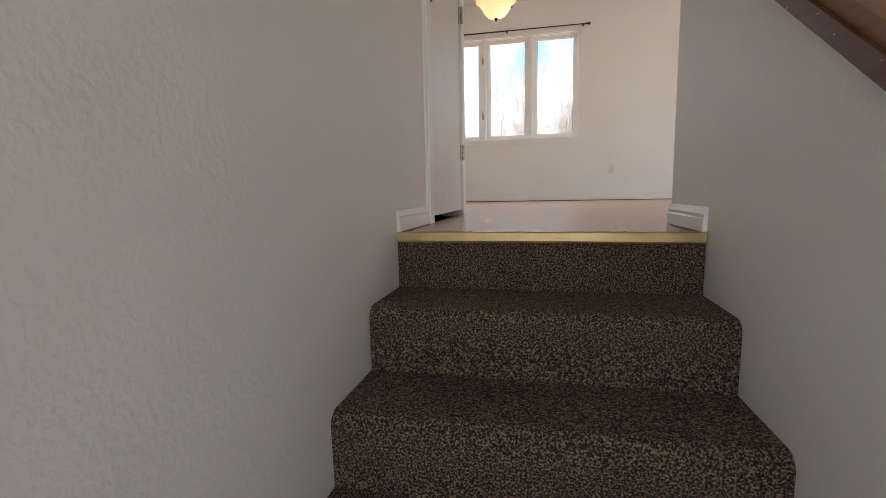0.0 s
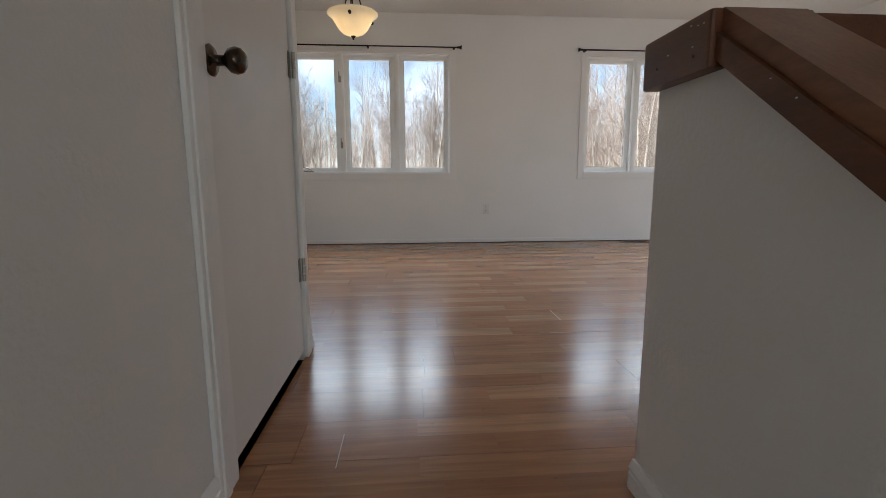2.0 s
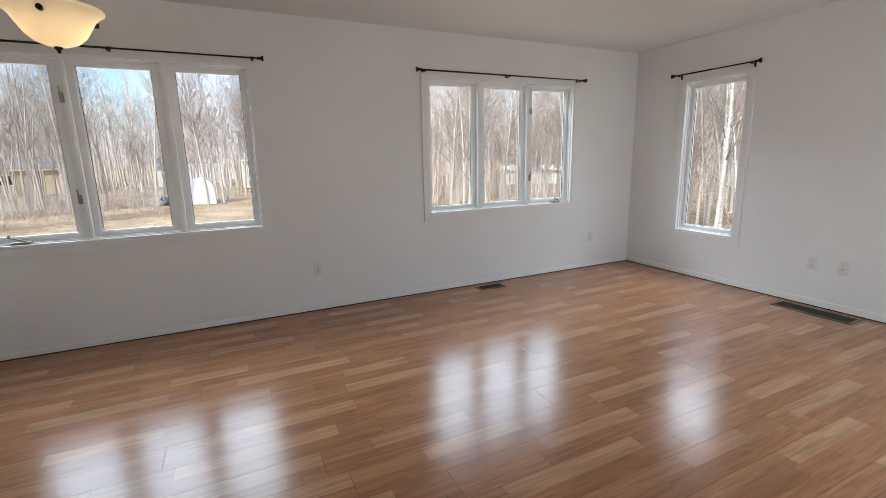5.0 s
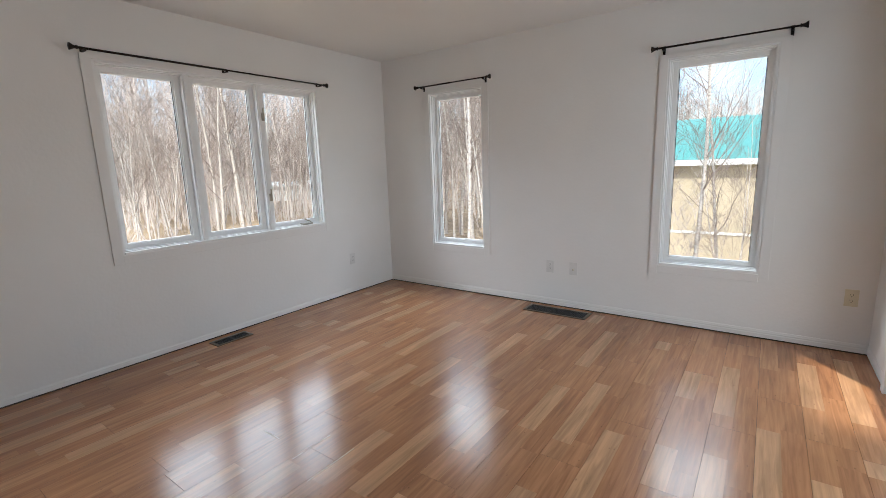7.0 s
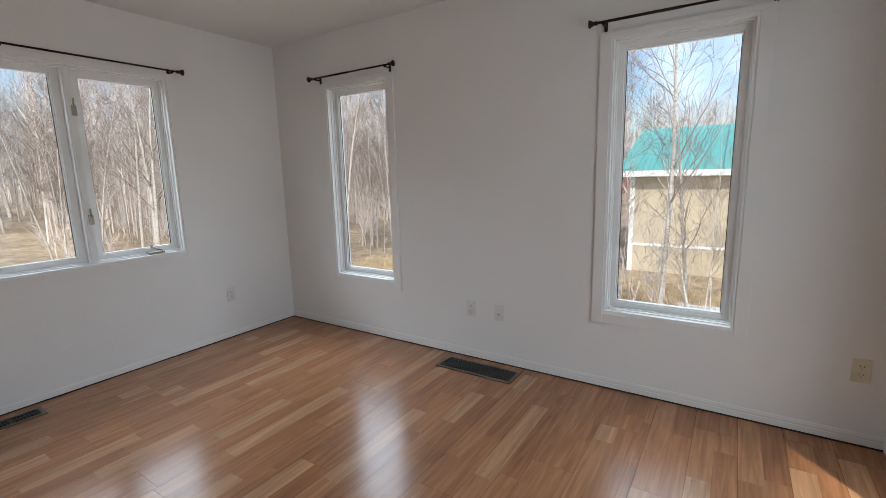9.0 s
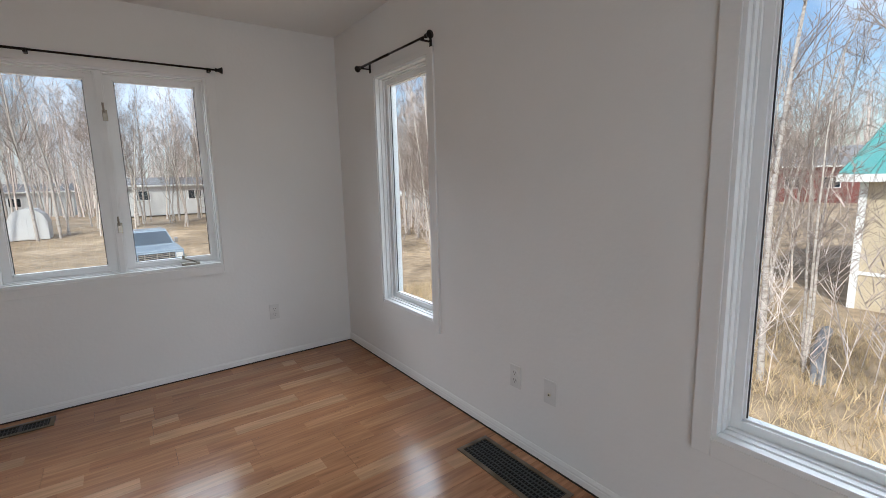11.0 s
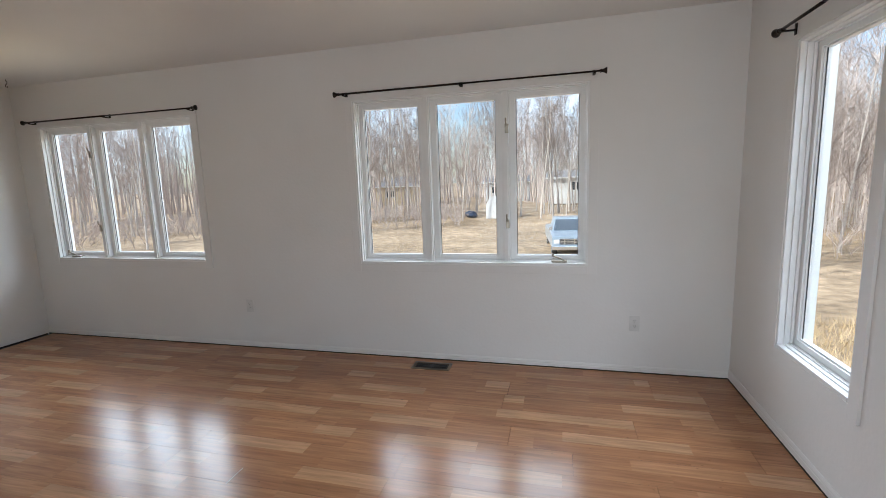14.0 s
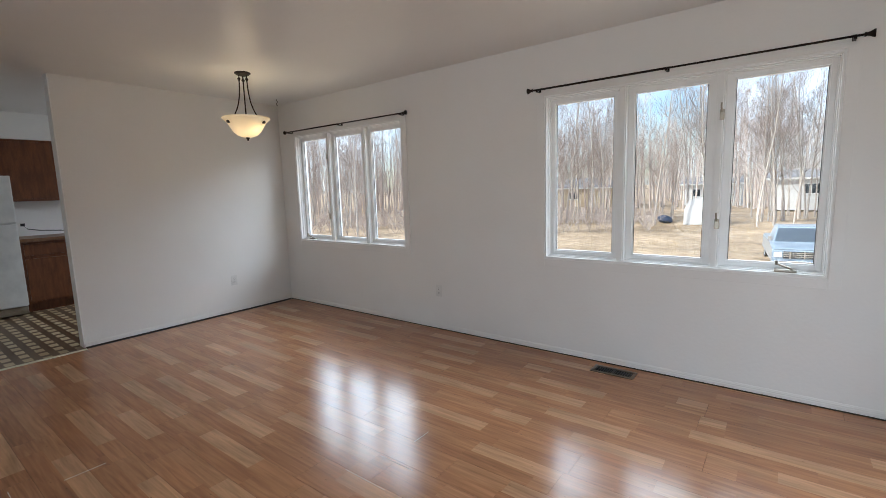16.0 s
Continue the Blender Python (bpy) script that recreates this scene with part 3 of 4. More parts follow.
curtain_rod(pose(EX - 0.06, 5.815, 2.10, rz=-90), 0.80, False, "short black curtain rod, bare, near the room corner")
curtain_rod(pose(EX - 0.06, 3.565, 2.10, rz=-90), 0.82, False, "short black curtain rod, bare, over the single window")


# ---- stairs ----
RUN, RISE = 0.255, 0.182
stairs = thing("staircase", pose(0, 0, 0), "straight stairs in thick brown flecked carpet", "stairs", kind="structure")
rng = random.Random(4)
for i in range(1, 9):
    y1, z1 = STY - (i - 1) * RUN, -RISE * i
    y0 = y1 - RUN
    pts = [(y1 + 0.02, z1 - 0.2), (y1 + 0.02, z1)]
    for k in range(7):
        a = k * math.pi / 12
        pts.append((y0 + 0.004 - 0.03 * math.sin(a), z1 - 0.035 + 0.035 * math.cos(a)))
    pts += [(y0 - 0.025, z1 - 0.08), (y0 - 0.022, z1 - 0.2)]
    part("step", prism(pts, LX + 0.002, RX - 0.002), CARPET, stairs)
part("riser", boxes([(LX + 0.002, STY - 0.012, -RISE, RX - 0.002, STY + 0.02, -0.024)], 0.004), CARPET, stairs)
nose = prism([(STY + 0.012, 0.0), (STY + 0.012, 0.003), (STY - 0.012, 0.004), (STY - 0.018, 0.0), (STY - 0.019, -0.022), (STY - 0.016, -0.03), (STY - 0.010, -0.03), (STY - 0.010, -0.002)], LX + 0.003, RX - 0.003)
for k in range(5):
    box(nose, LX + 0.003, STY - 0.0205, -0.006 - k * 0.0045, RX - 0.003, STY - 0.018, -0.004 - k * 0.0045)
nose = part("nosing", nose, BRASS, stairs, "ribbed brass stair nosing")
screws = bmesh.new()
for k in range(6):
    lathe(screws, [(0.0, 0.0062), (0.0035, 0.0058), (0.0045, 0.0045)], Matrix.Translation((LX + 0.09 + k * 0.155, STY - 0.002, -0.0015)), 10)
part("screws", screws, JOINT, nose)

cap = thing("stair_rail_cap", pose(0, 0, 0), "brown stained wooden cap on the stair half wall", "railing", kind="structure")


def sloped(y_top, y_bot, lift, high, x0, x1):
    z = lambda y: ZS(y) + lift
    return prism([(y_top, z(y_top)), (y_bot, z(y_bot)), (y_bot, z(y_bot) + high), (y_top, z(y_top) + high)], x0, x1)


part("sloped_board", sloped(2.05, -1.0, -0.004, 0.042, RX - 0.02, RX + 0.135), BROWN, cap)
part("sloped_rail", sloped(2.05, -1.0, 0.0385, 0.036, RX - 0.012, RX + 0.127), BROWN_LIT, cap)
part("end_block", boxes([(RX - 0.03, 2.05, 0.878, RX + 0.14, 2.252, 0.968)], 0.006), BROWN, cap, "scuffed brown end block")
part("level_board", boxes([(RX + 0.14, SY - 0.15, 0.878, 1.3, SY + 0.03, 0.968)], 0.006), BROWN, cap)
part("moulding", boxes([(RX - 0.005, 2.2525, 0.93, RX + 0.12, 2.262, 0.945)], 0.003), BROWN, cap)
chips = bmesh.new()
cg = random.Random(9)
for k in range(18):
    y = cg.uniform(0.7, 2.0)
    z = ZS(y) + cg.choice((0.0, 0.002, 0.018, 0.03))
    box(chips, RX - 0.0212, y, z, RX - 0.019, y + cg.uniform(0.001, 0.006), z + cg.uniform(0.0006, 0.0022))
for k in range(5):
    y, z = cg.uniform(2.06, 2.26), cg.uniform(0.88, 0.96)
    box(chips, RX - 0.0308, y, z, RX - 0.029, y + cg.uniform(0.001, 0.004), z + cg.uniform(0.0005, 0.0015))
part("paint_chips", chips, TRIM, cap, "white paint chips and scuffs")
dots = bmesh.new()
for y, z in ((2.09, 0.905), (2.20, 0.91)):
    tube(dots, [(RX - 0.0315, y, z), (RX - 0.029, y, z)], 0.0022, 8)
part("nail_holes", dots, BLACK, cap)


# ---- fixtures ----
def floor_vent(m, w, d, rows, label):
    """A floor register, w along local x."""
    o = thing("floor_vent", m, label, "floor vent", "floor vents")
    f = 0.022
    part("frame", boxes([(0, 0, 0, w, f, 0.006), (0, d - f, 0, w, d, 0.006), (0, f, 0, f, d - f, 0.006), (w - f, f, 0, w, d - f, 0.006)], 0.002), VENTM, o)
    part("backing", boxes([(f, f, 0.0003, w - f, d - f, 0.001)]), BLACK, o)
    n = int((w - 2 * f) / 0.017)
    sl = boxes([(f + 0.006 + i * 0.017, f, 0.001, f + 0.0095 + i * 0.017, d - f, 0.003) for i in range(n)])
    part("slats", sl, GASKET, o)
    br = [(f, f + (d - 2 * f) * k / rows - 0.003, 0.001, w - f, f + (d - 2 * f) * k / rows + 0.003, 0.005) for k in range(1, rows)]
    part("bars", boxes(br + [(w / 2 - 0.008, f, 0.001, w / 2 + 0.008, d - f, 0.0055)] if rows < 4 else br), GASKET, o)


floor_vent(pose(2.70, 6.155, 0.0005), 0.30, 0.135, 2, "small brown metal floor vent with two louvred halves")
floor_vent(pose(4.86, 3.985, 0.0005, rz=90), 0.565, 0.19, 6, "long brown metal floor vent grille near the wall")


def outlet(m, mat, kind, label):
    """A wall plate; local y points into the wall."""
    o = thing("wall_outlet" if kind != "jack" else "wall_jack", m, label, "outlet", "wall outlets")
    part("plate", boxes([(-0.035, -0.006, -0.057, 0.035, -0.0005, 0.057)], 0.003), mat, o)
    if kind == "duplex":
        for z in (-0.02, 0.02):
            f = bmesh.new()
            tube(f, [(0, -0.0085, z), (0, -0.005, z)], 0.0165, 16)
            face = part("socket", f, mat, o)
            part("slots", boxes([(-0.008, -0.0092, z - 0.001, -0.006, -0.0086, z + 0.008), (0.006, -0.0092, z - 0.001, 0.008, -0.0086, z + 0.008), (-0.002, -0.0092, z - 0.010, 0.002, -0.0086, z - 0.006)]), BLACK, face)
    else:
        part("socket", boxes([(-0.007, -0.012, -0.016, 0.007, -0.006, -0.004)], 0.002), IVORY, o)
        part("hole", boxes([(-0.004, -0.0128, -0.013, 0.004, -0.0121, -0.007)]), BLACK, o)


outlet(pose(1.152, NY, 0.383), PLATE, "duplex", "white duplex outlet between the two triple windows")
outlet(pose(4.317, NY, 0.368), PLATE, "duplex", "white duplex outlet near the room corner")
outlet(pose(EX, 4.398, 0.368, rz=-90), PLATE, "duplex", "white duplex outlet above the long floor vent")
outlet(pose(EX, 4.18, 0.368, rz=-90), PLATE, "jack", "white jack plate with an ivory socket")
outlet(pose(EX, 2.326, 0.373, rz=-90), IVORY, "duplex", "ivory duplex outlet near the glazed door")
outlet(pose(WX, 5.62, 0.375, rz=90), PLATE, "duplex", "white duplex outlet on the partition wall")


def pendant_lamp(x, y):
    o = thing("pendant_lamp", pose(x, y, CEIL), "pendant lamp, lit cream glass bowl on three black arms", "ceiling lamp")
    part("canopy", lathe(bmesh.new(), [(0, 0), (0.068, 0), (0.068, -0.008), (0.05, -0.022), (0.02, -0.03), (0, -0.032)]), IRON, o, smooth=True)
    for k in range(3):
        a = k * math.tau / 3 + 0.5
        c, sn = math.cos(a), math.sin(a)
        pts = [(0.035 * c, 0.035 * sn, -0.02)]
        for i in range(9):
            u = i / 8
            r = 0.036 + 0.004 * math.sin(u * 3) + 0.085 * u ** 3
            pts.append((r * c, r * sn, -0.06 - 0.34 * u))
        pts.append((0.155 * c, 0.155 * sn, -0.425))
        arm = tube(bmesh.new(), pts, 0.0055, 8)
        lathe(arm, [(0, -0.045), (0.012, -0.05), (0.014, -0.06), (0.008, -0.072), (0, -0.075)], Matrix.Translation((0.037 * c, 0.037 * sn, 0)), 10)
        part("arm", arm, IRON, o, smooth=True)
        lug = lathe(bmesh.new(), [(0, -0.012), (0.013, -0.012), (0.013, 0.012), (0, 0.012)], Matrix.Translation((0.166 * c, 0.166 * sn, -0.437)) @ Matrix.Rotation(a, 4, "Z") @ Matrix.Rotation(math.pi / 2, 4, "Y"), 12)
        part("bolt", lug, IRON, o)
    outer = [(0.006, -0.565), (0.045, -0.561), (0.085, -0.545), (0.117, -0.515), (0.141, -0.475), (0.162, -0.438), (0.19, -0.41), (0.203, -0.402), (0.204, -0.396)]
    inner = [(r - 0.006, z + 0.006) for r, z in reversed(outer[1:])] + [(0.0, -0.552)]
    part("shade", lathe(bmesh.new(), outer + inner, n=40), SHADE, o, "cream alabaster glass bowl, lit", True)
    part("finial", lathe(bmesh.new(), [(0, -0.562), (0.018, -0.566), (0.018, -0.573), (0.009, -0.58), (0.007, -0.592), (0, -0.596)], n=14), IRON, o, smooth=True)
    for k in range(2):
        part("bulb", lathe(bmesh.new(), [(0, -0.50), (0.02, -0.49), (0.03, -0.465), (0.02, -0.435), (0.012, -0.42), (0, -0.42)], Matrix.Translation((0.07 * (2 * k - 1), 0.02, 0)), 14), BULB, o, smooth=True)
    part("stem", tube(bmesh.new(), [(0, 0, -0.03), (0, 0, -0.565)], 0.005), IRON, o)


pendant_lamp(-0.15, 5.275)
hook = bmesh.new()
tube(hook, [(0, 0, 0), (0, 0, -0.012), (0.012, 0, -0.02), (0.014, 0, -0.032), (0, 0, -0.04), (-0.012, 0, -0.048), (-0.012, 0, -0.062), (0.002, 0, -0.07), (0.012, 0, -0.062)], 0.003, 8)
hook = part("ceiling_hook", hook, IRON)
hook.matrix_basis = pose(-0.97, 6.14, CEIL)
tagged(hook, "small black metal swag hook in the ceiling", "hook")


# ---- kitchen ----
structure("soffit", boxes([(KX, 2.2, 2.12, KX + 0.36, NY, CEIL)]), WALL, "beige boxed soffit above the kitchen cabinets", "soffit")


def base_cabinet(y0, y1):
    o = thing("base_cabinet", pose(KX, y0, 0), "dark stained wooden base cabinet with drawer and door", "cabinet", "kitchen cabinets")
    w = y1 - y0
    part("body", boxes([(0, 0.001, 0.1, 0.58, w - 0.001, 0.87), (0, 0.001, 0, 0.52, w - 0.001, 0.1)]), CABINET, o)
    part("drawer", boxes([(0.58, 0.03, 0.70, 0.60, w - 0.03, 0.84)], 0.006), CABINET, o)
    part("door", boxes([(0.58, 0.03, 0.13, 0.60, w - 0.03, 0.66)], 0.006), CABINET, o)


def wall_cabinet(y0, y1):
    o = thing("wall_cabinet", pose(KX, y0, 1.36), "dark stained wooden wall cabinet under the soffit", "cabinet", "kitchen cabinets")
    w = y1 - y0
    part("body", boxes([(0, 0.001, 0, 0.31, w - 0.001, 0.76)]), CABINET, o)
    part("door", boxes([(0.31, 0.02, 0.03, 0.33, w - 0.02, 0.73)], 0.006), CABINET, o)


for y0, y1 in ((4.19, 4.75), (4.75, 5.35), (5.35, 5.95)):
    base_cabinet(y0, y1)
for y0, y1 in ((3.35, 4.10), (4.10, 4.75), (4.75, 5.40)):
    wall_cabinet(y0, y1)
wt = part("worktop", boxes([(KX, 4.185, 0.87, KX + 0.635, 5.95, 0.91)], 0.008), COUNTER)
tagged(wt, "brown laminate kitchen worktop on the cabinets", "worktop")
fr = thing("refrigerator", pose(KX + 0.03, 3.455, 0), "white top-freezer refrigerator beside the cabinets", "refrigerator")
part("body", boxes([(0, 0, 0.02, 0.62, 0.72, 1.66)], 0.01), FRIDGE, fr)
part("fridge_door", boxes([(0.625, 0.0, 0.12, 0.69, 0.72, 1.10)], 0.012), FRIDGE, fr)
part("freezer_door", boxes([(0.625, 0.0, 1.115, 0.69, 0.72, 1.66)], 0.012), FRIDGE, fr)
part("grille", boxes([(0.62, 0.01, 0.02, 0.66, 0.71, 0.105)] + [(0.66, 0.03, 0.03 + k * 0.018, 0.664, 0.69, 0.04 + k * 0.018) for k in range(4)]), STEEL, fr)
cd = tube(bmesh.new(), [(KX + 0.002, 4.34, 1.06), (KX + 0.03, 4.34, 1.05), (KX + 0.04, 4.38, 1.0), (KX + 0.06, 4.5, 0.975), (KX + 0.1, 4.7, 0.96), (KX + 0.2, 4.85, 0.93)], 0.006, 8)
box(cd, KX, 4.32, 1.04, KX + 0.03, 4.36, 1.075)
tagged(part("power_cord", cd, RUBBER), "black power cord plugged in above the worktop", "cord")


# ---- outside ----
GZ = -1.85
gm = bmesh.new()
bmesh.ops.create_grid(gm, x_segments=90, y_segments=90, size=1)
for v in gm.verts:
    u, w = v.co.x, v.co.y
    v.co.x = 3 + 900 * u * (0.06 + 0.94 * u * u)
    v.co.y = 6 + 900 * w * (0.06 + 0.94 * w * w)
    far = max(0.0, min(1.0, (abs(v.co.y - 4) - 9) / 12))
    v.co.z = GZ + far * (0.22 * noise.noise(Vector((v.co.x * 0.12, v.co.y * 0.12, 0))) + 0.1)
structure("ground", gm, GROUND, "uneven dry straw-coloured grass clearing", "ground")


def tuft_field(count, xr, yr, seed):
    """Blades of dry grass as one mesh."""
    g = random.Random(seed)
    verts, faces = [], []
    for _ in range(count):
        x, y, a, h = g.uniform(*xr), g.uniform(*yr), g.uniform(0, 6.28), g.uniform(0.12, 0.42)
        lx, ly = g.gauss(0, 0.18), g.gauss(0, 0.18)
        c, s_ = math.cos(a) * 0.007, math.sin(a) * 0.007
        n0 = len(verts)
        verts += [(x - c, y - s_, GZ - 0.05), (x + c, y + s_, GZ - 0.05), (x + lx, y + ly, GZ + h)]
        faces.append((n0, n0 + 1, n0 + 2))
    me = bpy.data.meshes.new("dry_grass")
    me.from_pydata(verts, [], faces)
    me.materials.append(STRAW)
    return tagged(new("dry_grass", me), "long dry straw-coloured grass over the clearing", "grass", kind="stuff")


tuft_field(24000, (-16, 18), (18, 46), 5)
tuft_field(26000, (6.5, 15), (-2, 14), 6)


def grow(g, p, d, length, r, depth, sides, wood):
    """A tapered wandering limb with its side shoots; wood collects (trunk, twig) geometry apart."""
    segs = (9, 6, 4, 2)[depth]
    v, f = wood[0 if depth == 0 else 1]
    pts, q, dd = [p.copy()], p.copy(), d.copy()
    for _ in range(segs):
        dd = (dd + Vector((g.gauss(0, 0.035 + 0.12 * (depth > 0)), g.gauss(0, 0.035 + 0.12 * (depth > 0)), g.gauss(0, 0.04) + (0.10 if depth else 0.02)))).normalized()
        q = q + dd * (length / segs)
        pts.append(q.copy())
    n = sides if depth == 0 else 3
    prev = None
    for i, c in enumerate(pts):
        t = i / segs
        rr = max(r * (1 - 0.88 * t), 0.0045)
        e = (pts[min(i + 1, segs)] - pts[max(i - 1, 0)]).normalized()
        u = e.orthogonal().normalized()
        w = e.cross(u)
        base = len(v)
        for k in range(n):
            a = k * math.tau / n
            v.append(tuple(c + (u * math.cos(a) + w * math.sin(a)) * rr))
        if prev is not None:
            for k in range(n):
                f.append((prev + k, prev + (k + 1) % n, base + (k + 1) % n, base + k))
        prev = base
    if depth >= 3:
        return
    shoots = (22, 6, 2)[depth]
    for k in range(shoots):
        t = g.uniform(0.28 if depth == 0 else 0.2, 0.98)
        i = min(int(t * segs), segs - 1)
        c = pts[i].lerp(pts[i + 1], t * segs - i)
        e = (pts[i + 1] - pts[i]).normalized()
        a = g.uniform(0, 6.28)
        u = e.orthogonal().normalized()
        side = u * math.cos(a) + e.cross(u) * math.sin(a)
        nd = (side * g.uniform(0.5, 1.0) + e * 0.75).normalized()
        ln = length * (0.30 if depth == 0 else 0.5) * g.uniform(0.6, 1.2) * (1.15 - 0.6 * t)
        grow(g, c, nd, ln, r * (1 - 0.85 * t) * 0.38, depth + 1, sides, wood)


def birch(seed, height, radius, stems=1):
    g = random.Random(seed)
    wood = [([], []), ([], [])]
    for k in range(stems):
        lean = Vector((g.gauss(0, 0.015 + 0.05 * (stems > 1)), g.gauss(0, 0.015 + 0.05 * (stems > 1)), 1)).normalized()
        grow(g, Vector((g.gauss(0, 0.12) * (stems > 1), g.gauss(0, 0.12) * (stems > 1), -0.2)), lean, height * g.uniform(0.8, 1.05), radius, 0, 7, wood)
    o = thing("birch_tree", pose(0, 0, -500), "bare pale birch tree with thin branching twigs", "tree", "bare birch trees")
    for (v, f), name, mat in zip(wood, ("trunk", "crown"), (BARK, TWIG)):
        me = bpy.data.meshes.new(name)
        me.from_pydata(v, [], f)
        me.materials.append(mat)
        for p in me.polygons:
            p.use_smooth = True
        ob = new(name, me)
        ob.parent = o
    return o


kinds = [birch(11, 12, 0.072), birch(12, 10.5, 0.06), birch(13, 13, 0.08), birch(14, 9, 0.05, 2), birch(15, 7, 0.036, 3)]
used = set()
g = random.Random(21)


def plant(x, y, k, scale=1.0):
    m = pose(x, y, GZ, rz=g.uniform(0, 360))
    o = kinds[k]
    if k in used:
        o = copy_thing(o, m)
    else:
        used.add(k)
        o.matrix_basis = m
    o.scale = (scale, scale, scale)


# trees near the east windows
for x, y, k, sc in ((11.3, 3.95, 0, 0.72), (11.7, 3.5, 1, 0.7), (11.2, 5.35, 0, 0.74), (11.0, 3.15, 4, 0.55), (11.8, 5.9, 4, 0.7), (12.6, 6.3, 3, 0.7), (12.2, 5.1, 4, 0.75), (12.8, 8.0, 2, 0.8), (13, 9.7, 3, 0.9), (11, 9.2, 0, 0.85), (14.5, 11.2, 2, 0.9), (16, 9.5, 1, 1), (15, 13, 0, 1), (12, 13, 3, 1.0), (18, 14, 2, 1), (10.2, 1.6, 4, 0.7)):
    plant(x, y, k, sc)
for i in range(34):
    plant(g.uniform(11, 34), g.uniform(6.6, 17), g.randrange(5), g.uniform(0.6, 1.0))
# brush and trees to the north-east
for i in range(75):
    a = radians(g.uniform(18, 62))
    d = g.uniform(14, 40)
    plant(2 + d * math.sin(a), 4 + d * math.cos(a), g.randrange(5), g.uniform(0.75, 1.05))
# scattered trees beyond the clearing to the north and north-west
for i in range(160):
    a = radians(g.uniform(-62, 18))
    d = g.uniform(27, 56) if a < radians(-26) else g.uniform(35, 52)
    plant(2 + d * math.sin(a), 4 + d * math.cos(a), g.randrange(4), g.uniform(0.85, 1.3))


def far_wood(count, seed, arc=(-75, 112), reach=(55, 105), tall=(8.5, 14), thick=(0.07, 0.14), twigs=26, spread=1.0, label="dense grey-brown bare birch woods far off"):
    g2 = random.Random(seed)
    v, f = [], []

    def stick(p, q, r):
        n0 = len(v)
        e = (q - p).normalized()
        u = e.orthogonal().normalized()
        w = e.cross(u)
        for k in range(3):
            s_ = u * math.cos(k * 2.094) + w * math.sin(k * 2.094)
            v.append(tuple(p + s_ * r))
        v.append(tuple(q))
        f.extend([(n0, n0 + 1, n0 + 3), (n0 + 1, n0 + 2, n0 + 3), (n0 + 2, n0, n0 + 3)])

    for _ in range(count):
        a, d = radians(g2.uniform(*arc)), g2.uniform(*reach)
        b = Vector((2 + d * math.sin(a), 4 + d * math.cos(a), GZ))
        if 66 < math.degrees(a) and 40 < d < 62:
            continue
        h = g2.uniform(*tall)
        top = b + Vector((g2.gauss(0, 0.5), g2.gauss(0, 0.5), h))
        stick(b, top, g2.uniform(*thick))
        for k in range(twigs):
            t = g2.uniform(0.15, 0.97)
            p = b.lerp(top, t)
            an, ln = g2.uniform(0, 6.28), g2.uniform(0.8, 2.4) * (1.2 - 0.7 * t) * spread
            q = p + Vector((math.cos(an) * ln * 0.6, math.sin(an) * ln * 0.6, ln * 0.8))
            stick(p, q, 0.028 * spread)
            for _k in range(2):
                an += g2.uniform(-1.2, 1.2)
                c = p.lerp(q, g2.uniform(0.3, 0.9))
                stick(c, c + Vector((math.cos(an) * 0.6, math.sin(an) * 0.6, g2.uniform(0.3, 0.9))) * spread, 0.016 * spread)
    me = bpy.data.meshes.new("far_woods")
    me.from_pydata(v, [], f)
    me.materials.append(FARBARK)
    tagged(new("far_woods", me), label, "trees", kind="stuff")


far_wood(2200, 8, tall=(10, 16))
far_wood(560, 31, (16, 66), (28, 56), (9, 15), (0.02, 0.05), 36, 0.7, "dense grey-brown birch thicket beside the clearing")
far_wood(420, 32, (-62, -9), (29, 42), (0.7, 1.9), (0.01, 0.022), 14, 0.4, "low grey-brown brush at the foot of the birches")
far_wood(130, 34, (15, 66), (17, 33), (0.8, 3.0), (0.008, 0.018), 14, 0.45, "low brown undergrowth among the birch trunks")
far_wood(18, 33, (79, 93), (8.6, 11.5), (1.2, 3.4), (0.008, 0.016), 18, 0.3, "bare tangled shrubs in dry grass below the window")


def house(m, w, d, h, roof_h, wall, roof, windows, label, over=0.35):
    """Local x along the front, y away from it; the ridge runs along x. windows: (x, z, w, h) on the front."""
    o = thing("house", m, label, "house")
    part("wall", boxes([(0, 0, 0, w, d, h)]), wall, o)
    r = prism([(-over, h - 0.08), (d / 2, h + roof_h), (d + over, h - 0.08), (d + over, h + 0.02), (d / 2, h + roof_h + 0.12), (-over, h + 0.02)], -over, w + over)
    rf = part("roof", r, roof, o)
    part("fascia", boxes([(-over, -over - 0.03, h - 0.14, w + over, -over, h + 0.03)]), TRIM, rf)
    gb = prism([(0, h), (d, h), (d / 2, h + roof_h)], 0.0, w)
    part("gable", gb, wall, o)
    for x, z, ww, wh in windows:
        wi = part("window", boxes([(x - 0.07, -0.05, z - 0.07, x + ww + 0.07, -0.002, z), (x - 0.07, -0.05, z + wh, x + ww + 0.07, -0.002, z + wh + 0.07), (x - 0.07, -0.05, z, x, -0.002, z + wh), (x + ww, -0.05, z, x + ww + 0.07, -0.002, z + wh), (x + ww / 2 - 0.03, -0.05, z, x + ww / 2 + 0.03, -0.002, z + wh)]), TRIM, o)
        part("pane", boxes([(x, -0.03, z, x + ww, -0.003, z + wh)]), DARKGLASS, wi)
    return o


